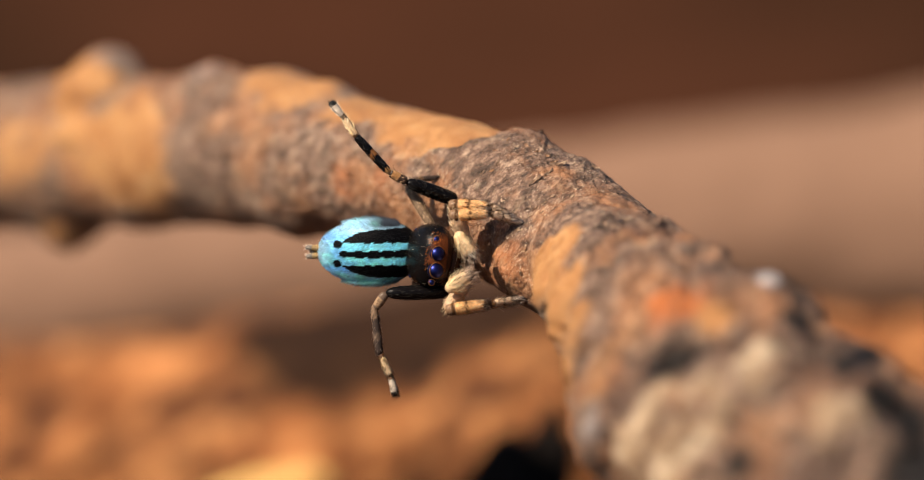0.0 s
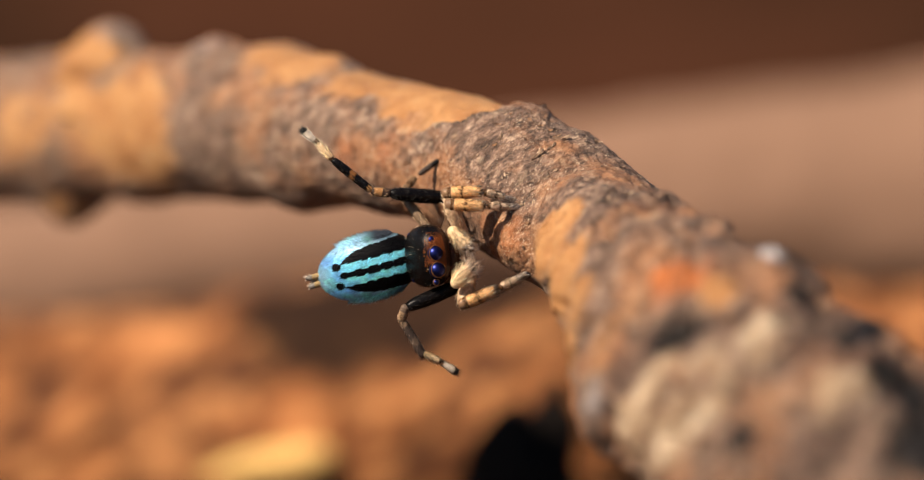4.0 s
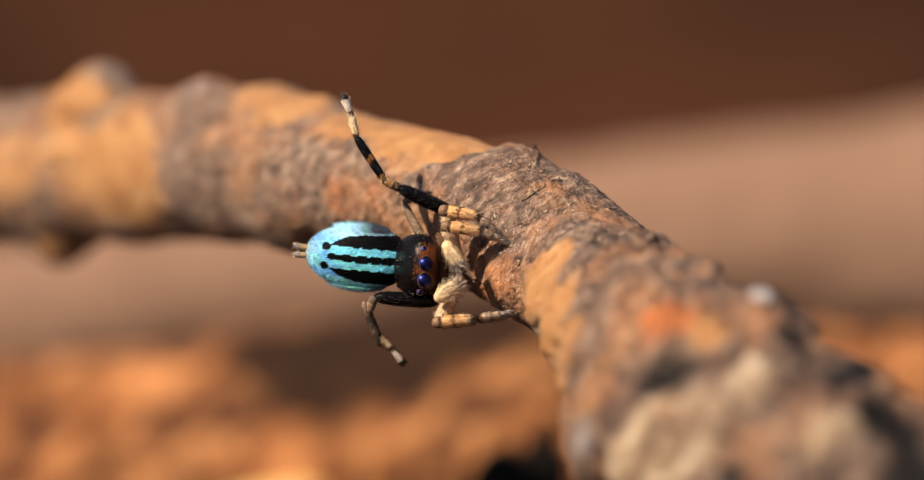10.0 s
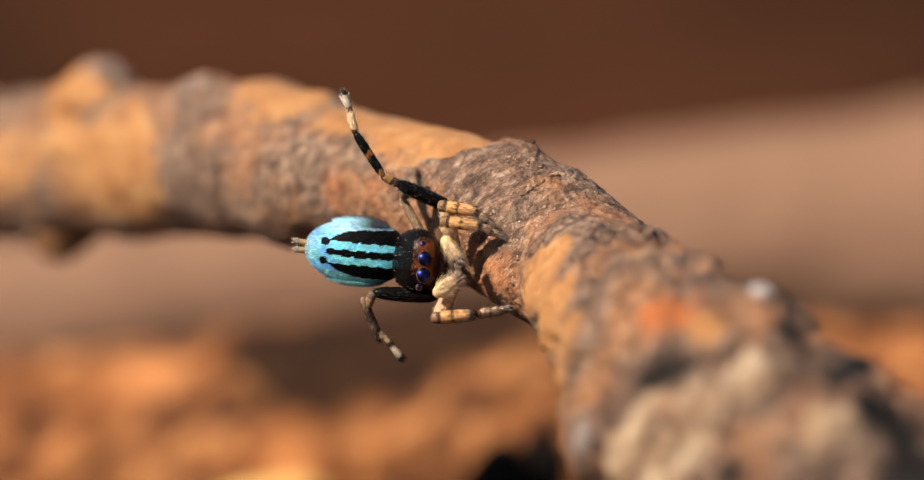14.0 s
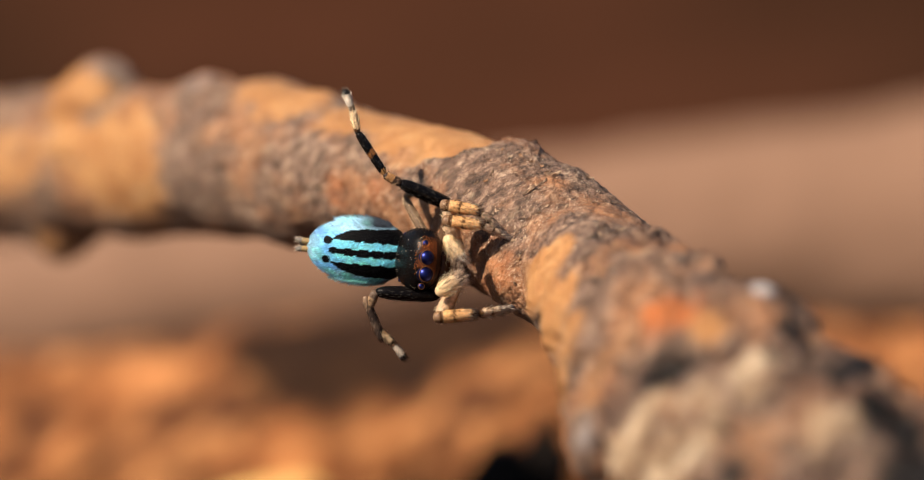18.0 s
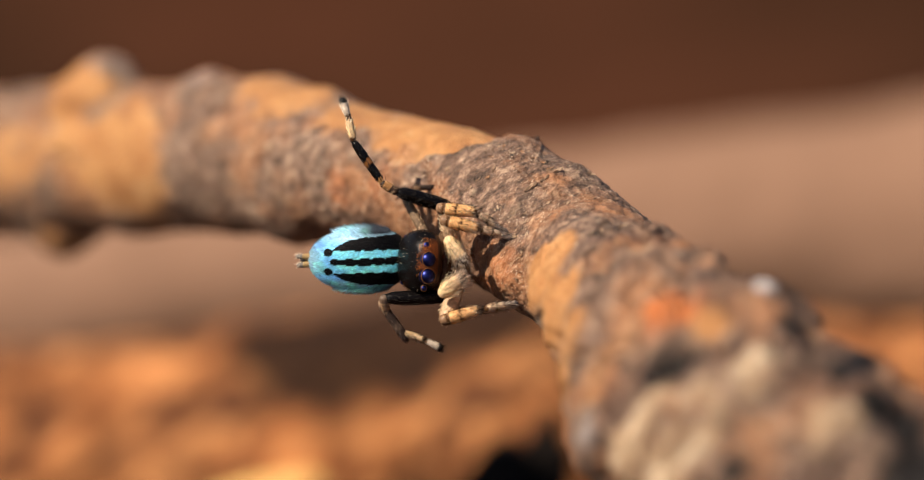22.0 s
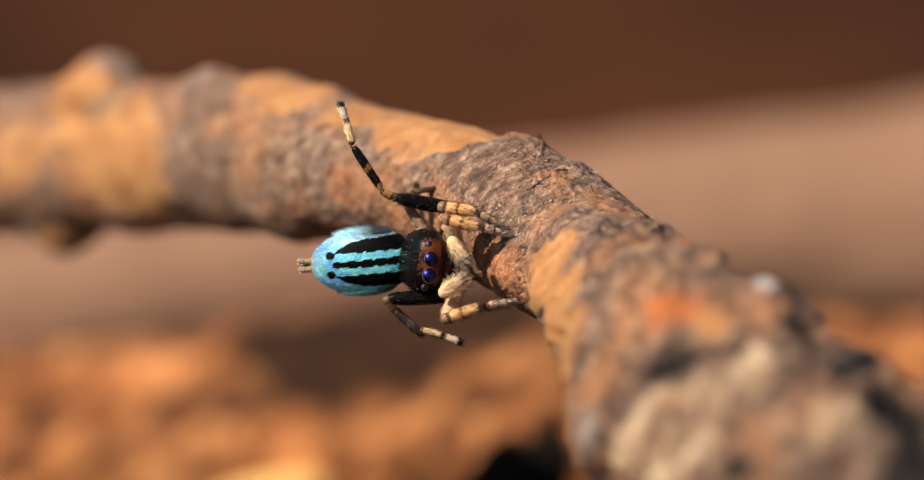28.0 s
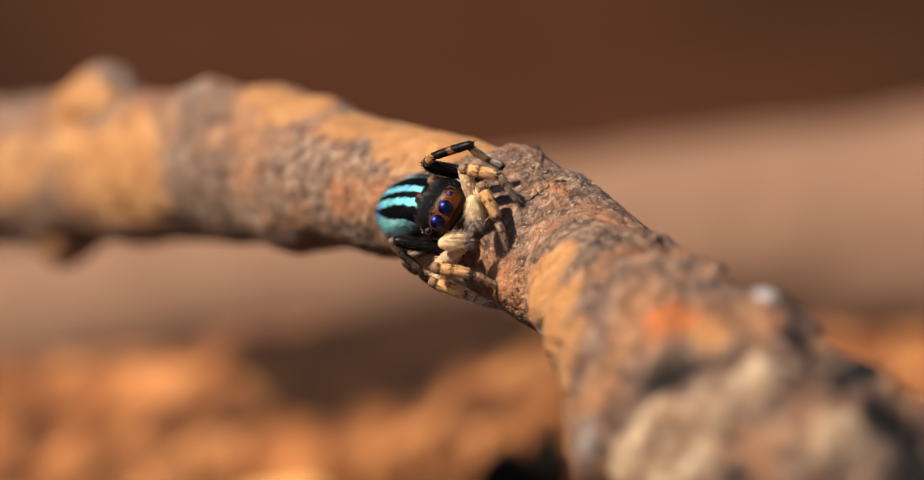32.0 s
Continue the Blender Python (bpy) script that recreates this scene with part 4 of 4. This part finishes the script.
# time, point between the two spots, slope away from the lens
TAIL = [
    (0, -3.584, -0.640, 0, 0), (1, -3.568, -1.344, 0, 0), (2, -3.600, -1.712, 0, 0), (3, -3.584, -2.032, 0, 0), (6, -3.600, -1.824, 0, 0), (7, -3.664, -1.344, 0, 0), (7.5, -3.712, -0.720, 0, 0), (8, -3.712, -0.400, 0, 0), (9, -3.712, -0.272, 0, 0), (18, -3.712, -0.240, 0, 0),
    (20, -3.696, -0.688, 0, 0), (23.5, -3.696, -0.688, 0, 0), (24, -3.648, -0.848, 0, 0), (28, -3.712, -0.832, 0, 0), (29, -3.680, -0.704, 0, 0), (29.4, -3.680, -0.544, 0, 0), (29.7, -3.680, -0.368, 0, 0), (30, -3.552, 0.032, -8, 0.0), (30.3, -3.328, 0.144, -20, 0.1),
    (30.6, -3.056, 0.944, -32, 0.2), (30.85, -2.950, 0.850, -36, 0.25), (31, -2.544, 0.180, -58, 0.45), (31.5, -2.352, -0.150, -58, 0.50), (31.7, -2.260, 0.420, -58, 0.50), (32, -2.440, 0.800, -58, 0.50)]


def path(rows):
    """Rows of (t, x, y[, z]) as a function of time."""
    r = np.array(rows, dtype=float)
    return lambda t: np.array([np.interp(t, r[:, 0], r[:, k]) for k in range(1, r.shape[1])])


body_at, tail_at = path(BODY), path(TAIL)
TIMES = sorted({0, 0.5, 1, 2, 3, 3.5, 4.5, 5.5, 6, 6.5, 7, 7.5, 8, 8.5, 9, 12, 15, 18, 18.5, 19, 19.5, 20, 22, 23.5, 24, 26, 28, 28.6, 28.8, 29, 29.2, 29.4, 29.55, 29.7, 29.85, 30, 30.15, 30.3, 30.45, 30.6, 30.8, 30.85, 30.93, 31, 31.25, 31.5, 31.6, 31.7, 31.85, 32})


def body_pose(t):
    ex, ey, lean, turn = body_at(t)
    a = radians(turn)
    m = Matrix(((math.cos(a), 0, -math.sin(a)), (0, 1, 0), (math.sin(a), 0, math.cos(a))))
    m = Matrix.Rotation(radians(-lean), 3, "Z") @ m
    mid = Vector((ex, ey, 0.35)) - m @ Vector((0.80, 0, 0.16))
    return Matrix.Translation(mid) @ m.to_4x4()


def tail_pose(t):
    sx, sy, slope, twist = tail_at(t)
    base = body_pose(t) @ Vector((-0.66, 0.24, -0.06))
    flat = Vector((sx - base.x, sy - base.y, 0)).normalized()
    b = radians(slope)
    way = flat * math.cos(b) + Vector((0, 0, math.sin(b)))
    x = -way
    z = Vector((0, twist - 0.12, 1))
    z = (z - x * z.dot(x)).normalized()
    y = z.cross(x)
    return Matrix.Translation(base) @ Matrix((x, y, z)).transposed().to_4x4()


def bone(a, b, length, at_end=False):
    """A pose with +x from a to b, the piece centred between them or ending at b."""
    x = (b - a).normalized()
    z = Vector((0, 0, 1)) + 0.01 * Vector((1, 0, 0))
    z = (z - x * z.dot(x)).normalized()
    y = z.cross(x)
    mid = b - x * length if at_end else (a + b) / 2 - x * length / 2
    return Matrix.Translation(mid) @ Matrix((x, y, z)).transposed().to_4x4()


# joints: knee, end of the tibia, tip
WALKING = {
    "second_left": ((0.45, 0.55, 0.30), [
        (0, -0.416, 0.624, 0.544, 0.592, 1.424, 0.192), (3, -0.656, 0.240, 0.304, 0.288, 1.264, 0.048), (6, -0.672, 0.288, 0.208, 0.320, 1.296, 0.000), (8, -0.512, 0.752, 0.256, 0.592, 1.264, 0.032),
        (9, -0.416, 0.880, 0.384, 0.752, 1.216, 0.032), (18, -0.416, 0.880, 0.384, 0.752, 1.216, 0.032), (20, -0.560, 0.704, 0.240, 0.640, 1.200, 0.000), (28, -0.560, 0.688, 0.208, 0.592, 1.248, 0.032), (29.5, -0.640, 0.720, 0.208, 0.656, 1.184, 0.080),
        (29.7, -0.656, 0.752, 0.208, 0.720, 0.944, 0.320), (30, -0.544, 0.896, 0.336, 0.896, 1.072, 0.416), (30.3, -0.416, 0.992, 0.384, 1.072, 1.232, 0.640), (30.6, -0.368, 1.184, 0.624, 1.344, 1.424, 1.216),
        (31, -0.352, 1.120, 0.608, 1.440, 1.440, 1.168), (31.5, -0.288, 1.184, 0.608, 1.456, 1.440, 1.152), (31.7, -0.160, 1.536, 0.880, 1.696, 1.440, 1.216), (32, -0.032, 2.032, 0.880, 1.872, 1.408, 1.200)]),
    "front_left": ((0.70, 0.75, 0.42), [
        (0, -0.384, 0.352, 0.544, 0.400, 1.504, 0.144), (3, -0.608, -0.080, 0.384, -0.112, 1.392, -0.112), (6, -0.640, 0.000, 0.368, -0.080, 1.360, -0.128), (8, -0.512, 0.432, 0.416, 0.240, 1.344, -0.080),
        (9, -0.384, 0.464, 0.496, 0.352, 1.344, -0.016), (18, -0.384, 0.464, 0.496, 0.352, 1.344, -0.016), (20, -0.528, 0.384, 0.400, 0.160, 1.312, -0.080), (28, -0.544, 0.368, 0.368, 0.160, 1.344, -0.080), (30, -0.496, 0.608, 0.464, 0.288, 1.344, -0.064),
        (30.6, -0.368, 0.944, 0.544, 0.464, 1.344, -0.048), (31, -0.352, 0.960, 0.560, 0.480, 1.360, -0.048), (31.5, -0.288, 1.024, 0.560, 0.544, 1.328, -0.048), (31.7, -0.128, 1.456, 0.960, 1.136, 1.600, 0.848), (32, 0.448, 1.552, 0.848, 0.688, 1.152, -0.240)]),
    "front_right": ((0.75, 0.75, 0.30), [
        (0, -0.576, -2.208, 0.544, -2.048, 1.584, -1.888), (3, -0.224, -2.752, 0.704, -2.352, 1.584, -1.872), (6, -0.304, -2.720, 0.608, -2.352, 1.568, -1.920), (8, -0.624, -2.208, 0.336, -2.080, 1.504, -1.888),
        (9, -0.624, -2.128, 0.256, -2.048, 1.568, -1.840), (18, -0.624, -2.128, 0.256, -2.048, 1.568, -1.840), (20, -0.528, -2.288, 0.400, -2.048, 1.552, -1.840), (28, -0.560, -2.320, 0.368, -2.000, 1.568, -1.808), (29.7, -0.656, -2.128, 0.384, -1.920, 1.552, -1.808),
        (30, -0.816, -1.856, 0.384, -1.792, 1.552, -1.824), (30.3, -0.896, -1.728, 0.224, -1.888, 1.504, -1.808), (30.6, -0.976, -1.536, 0.144, -1.696, 1.296, -1.664), (31, -0.960, -1.440, 0.160, -1.600, 1.312, -1.680),
        (31.5, -0.960, -1.408, 0.160, -1.568, 1.312, -1.616), (31.7, -0.800, -0.816, 0.160, -0.944, 1.088, -1.232), (32, -0.800, -0.640, 0.160, -0.800, 0.992, -1.200)]),
    "second_right": ((0.15, 0.2, 0.0), [
        (0, -0.496, -2.208, 0.576, -2.080, 1.472, -1.968), (3, -0.144, -2.720, 0.736, -2.384, 1.472, -1.968), (6, -0.224, -2.688, 0.640, -2.384, 1.472, -1.968), (8, -0.544, -2.192, 0.384, -2.112, 1.408, -1.936),
        (9, -0.544, -2.128, 0.320, -2.080, 1.440, -1.904), (18, -0.544, -2.128, 0.320, -2.080, 1.440, -1.904), (28, -0.496, -2.288, 0.416, -2.032, 1.440, -1.872), (30, -0.864, -1.840, 0.256, -1.856, 1.440, -1.872),
        (31.5, -0.960, -1.520, 0.032, -1.680, 1.216, -1.808), (31.7, -0.864, -1.136, 0.032, -1.424, 0.896, -1.712), (32, -0.832, -1.040, 0.000, -1.360, 0.768, -1.680)]),
    "hind_left": ((-1.3, -1.7, -1.9), [
        (0, -1.700, 1.150, -1.250, 1.350, -0.650, 1.400), (3, -1.920, 0.200, -1.500, 0.700, -0.750, 1.280), (6, -1.950, 0.300, -1.550, 0.750, -0.750, 1.250), (9, -1.600, 1.100, -1.200, 1.380, -0.750, 1.350), (18, -1.600, 1.100, -1.200, 1.380, -0.750, 1.350),
        (28, -1.750, 0.950, -1.250, 1.150, -0.600, 1.280), (30, -1.600, 1.150, -1.200, 1.350, -0.650, 1.350), (31, -1.152, 1.232, -1.024, 1.424, -0.624, 1.264), (32, -0.944, 1.712, -0.864, 1.872, -0.544, 1.712)]),
    "hind_right": ((-1.2, -1.5, -1.9), [
        (0, -1.504, -1.488, -1.104, -1.568, -0.384, -1.008), (3, -1.424, -1.808, -1.024, -1.808, -0.384, -1.008), (9, -1.584, -1.328, -1.184, -1.488, -0.384, -1.008), (28, -1.504, -1.488, -1.104, -1.568, -0.384, -1.008), (31.5, -1.504, -1.100, -1.104, -1.350, -0.264, -1.300), (31.7, -1.700, -0.520, -1.250, -0.900, -0.650, -1.250), (32, -1.760, -0.400, -1.300, -0.820, -0.620, -1.280)]),
}
# joints: knee, end of the patella, end of the tibia, tip
WAVING = {
    "third_left": ([(0, -0.7, -0.6, -0.5, -0.4), (29.4, -0.7, -0.6, -0.5, -0.4), (30, -0.4, -0.1, 0.3, 0.1), (30.4, -0.3, 0.1, 0.5, -0.1), (32, -0.3, 0.1, 0.5, -0.1)], [
        (0, -1.696, 1.264, -2.176, 1.520, -3.072, 2.496, -3.712, 3.504), (1, -2.048, 0.752, -2.448, 0.912, -3.488, 1.872, -4.240, 2.784), (2, -2.176, 0.512, -2.624, 0.624, -3.712, 1.520, -4.544, 2.400),
        (3, -2.256, 0.208, -2.704, 0.240, -3.856, 1.120, -4.704, 1.936), (6, -2.272, 0.320, -2.704, 0.400, -3.744, 1.312, -4.400, 2.320), (7, -2.192, 0.656, -2.624, 0.816, -3.552, 1.776, -3.952, 2.880), (7.5, -1.984, 1.040, -2.368, 1.232, -3.312, 2.288, -3.520, 3.424), (8, -1.904, 1.344, -2.224, 1.520, -3.072, 2.544, -3.600, 3.680),
        (9, -1.744, 1.520, -2.112, 1.712, -2.880, 2.896, -3.152, 4.096), (18, -1.744, 1.520, -2.112, 1.712, -2.880, 2.896, -3.152, 4.096)], [
        (20, -1.888, 1.184, -2.240, 1.392, -3.040, 2.544, -3.280, 3.792), (23.5, -1.888, 1.184, -2.240, 1.392, -3.040, 2.544, -3.280, 3.792), (24, -1.936, 1.008, -2.288, 1.168, -3.120, 2.384, -3.376, 3.568), (28, -1.952, 0.960, -2.272, 1.120, -3.120, 2.400, -3.392, 3.632), (28.6, -1.952, 0.960, -2.272, 1.120, -3.120, 2.400, -3.376, 3.616),
        (29, -2.000, 0.928, -2.320, 1.088, -2.944, 2.480, -3.008, 3.728), (29.4, -2.080, 0.688, -2.352, 0.928, -2.544, 2.368, -2.192, 3.680), (29.7, -2.112, 0.528, -2.160, 0.960, -1.792, 2.352, -0.752, 3.152), (30, -1.968, 0.816, -1.728, 1.344, -0.816, 2.128, 0.464, 2.048)], [
        (30.3, -1.648, 1.152, -1.328, 1.520, -0.144, 1.872, 0.912, 1.152), (30.6, -1.424, 1.392, -1.104, 1.616, -0.064, 2.032, 0.832, 1.104), (31, -1.392, 1.392, -1.088, 1.632, 0.000, 2.032, 0.880, 1.120), (31.5, -1.392, 1.296, -1.088, 1.552, -0.048, 1.984, 0.880, 1.104),
        (31.7, -1.120, 1.808, -0.800, 2.048, 0.128, 2.384, 1.056, 1.632), (32, -1.152, 2.160, -0.832, 2.400, 0.032, 2.672, 1.088, 1.952)]),
    "third_right": ([(0, -0.2, -0.3, -0.5, -0.4), (9, -0.2, -0.4, -0.9, -0.7), (28, -0.2, -0.4, -0.9, -0.7), (29.4, -0.4, -0.6, -0.9, -1.2), (32, -0.4, -0.6, -0.9, -1.2)], [
        (0, -2.256, -1.760, -2.576, -2.208, -2.448, -3.328, -1.856, -4.688), (1, -2.128, -2.208, -2.368, -2.688, -2.048, -3.888, -1.392, -4.896), (2, -2.112, -2.480, -2.272, -2.928, -1.792, -4.048, -0.992, -4.816), (3, -1.744, -2.992, -1.856, -3.312, -1.328, -4.240, -0.336, -4.720),
        (6, -1.952, -2.640, -2.032, -2.960, -1.472, -3.808, -0.432, -4.272), (7, -2.144, -2.192, -2.224, -2.592, -1.776, -3.472, -0.832, -4.080), (8, -2.384, -1.488, -2.592, -1.888, -2.304, -2.768, -1.632, -3.600), (9, -2.384, -1.456, -2.560, -1.888, -2.304, -2.496, -1.584, -3.184),
        (18, -2.384, -1.456, -2.560, -1.888, -2.304, -2.496, -1.584, -3.184)], [
        (19, -2.336, -1.536, -2.448, -1.920, -2.112, -2.560, -1.312, -3.168), (20, -2.208, -1.728, -2.160, -2.048, -1.728, -2.656, -0.528, -3.056), (23.5, -2.208, -1.728, -2.160, -2.048, -1.728, -2.656, -0.560, -3.056), (24, -2.160, -1.824, -2.048, -2.064, -1.488, -2.624, 0.000, -2.992), (28, -2.192, -1.792, -1.984, -2.080, -1.392, -2.608, 0.048, -2.960), (28.6, -2.192, -1.792, -1.984, -2.080, -1.392, -2.608, 0.048, -2.960), (29, -2.112, -1.872, -1.840, -2.112, -1.248, -2.432, 0.400, -2.704),
        (29.4, -2.064, -1.872, -1.792, -2.032, -1.312, -2.128, -0.624, -2.128), (29.7, -2.112, -1.680, -1.792, -1.776, -1.312, -1.808, -0.704, -1.808), (30, -2.016, -1.136, -1.792, -1.328, -1.264, -1.488, -0.624, -1.568)], [
        (30.6, -2.144, -0.912, -1.856, -1.232, -1.264, -1.568, -0.224, -1.888), (31.5, -2.048, -1.008, -1.856, -1.328, -1.264, -1.568, -0.224, -1.808), (31.7, -1.760, -0.336, -1.584, -0.688, -1.104, -1.168, -0.304, -1.440), (32, -2.016, 0.112, -1.792, -0.208, -1.264, -0.688, -0.464, -1.088)]),
}
HIPS = {"front_left": (0.72, 0.22, -0.92), "front_right": (0.72, -0.28, -0.92), "second_left": (0.45, 0.40, -0.95), "second_right": (0.45, -0.45, -0.90),
        "third_left": (-0.40, 1.62, -1.30), "third_right": (0.20, -0.78, -0.55), "hind_left": (-0.25, 0.5, -0.5), "hind_right": (-0.15, -0.6, -0.75)}


def motions():
    rest = {t: body_pose(t) for t in TIMES}

    def metres(m):
        m = m.copy()
        m.translation = m.translation * MM
        return m

    walk(spider, [(t, F @ metres(rest[t])) for t in TIMES])
    walk(abdomen, [(t, metres(rest[t].inverted() @ tail_pose(t))) for t in TIMES])
    for key, (depth, rows) in WALKING.items():
        at = path(rows)
        pieces = LEGS[key]
        lengths = (1.45 if "hind" in key else 1.25, 0.62 if "hind" in key else 0.98, 0.82 if "hind" in key else 0.97)
        keyed = [[], [], []]
        for t in TIMES:
            q = at(t)
            joints = [rest[t] @ Vector(HIPS[key])] + [Vector((q[2 * k], q[2 * k + 1], depth[k])) for k in range(3)]
            for k in range(3):
                keyed[k].append((t, metres(rest[t].inverted() @ bone(joints[k], joints[k + 1], lengths[k], k == 0))))
        for piece, rows in zip(pieces, keyed):
            walk(piece, rows)
    for key, (depths, *tables) in WAVING.items():
        depth = path(depths)
        at = path([row for table in tables for row in table])
        pieces = LEGS[key]
        lengths = (1.78, 0.56, 1.42, 1.30)
        keyed = [[], [], [], []]
        for t in TIMES:
            q = at(t)
            a = rest[t] @ Vector(HIPS[key])
            deep = depth(t)
            for k in range(4):
                b = Vector((q[2 * k], q[2 * k + 1], deep[k]))
                if k > 1 and key == "third_right":
                    b.z = a.z - 0.22 * math.sqrt(max(0.0, lengths[k] ** 2 - (b.x - a.x) ** 2 - (b.y - a.y) ** 2))
                keyed[k].append((t, metres(rest[t].inverted() @ bone(a, b, lengths[k], k == 0))))
                a = b
        for piece, rows in zip(pieces, keyed):
            walk(piece, rows)
    for key, ends in (("left", ((0.50, 0.86), (0.92, 0.20))), ("right", ((0.26, -0.76), (0.86, -0.38)))):
        rows = []
        for t in TIMES:
            ex, ey, lean, turn = body_at(t)
            m = Matrix.Rotation(radians(5 - lean), 3, "Z")
            a, b = [m @ Vector((x, y, 0)) + Vector((ex, ey, z)) for (x, y), z in zip(ends, (0.85, 0.95))]
            rows.append((t, metres(rest[t].inverted() @ bone(a, b, 0.70))))
        walk(PALPS[key], rows)


motions()
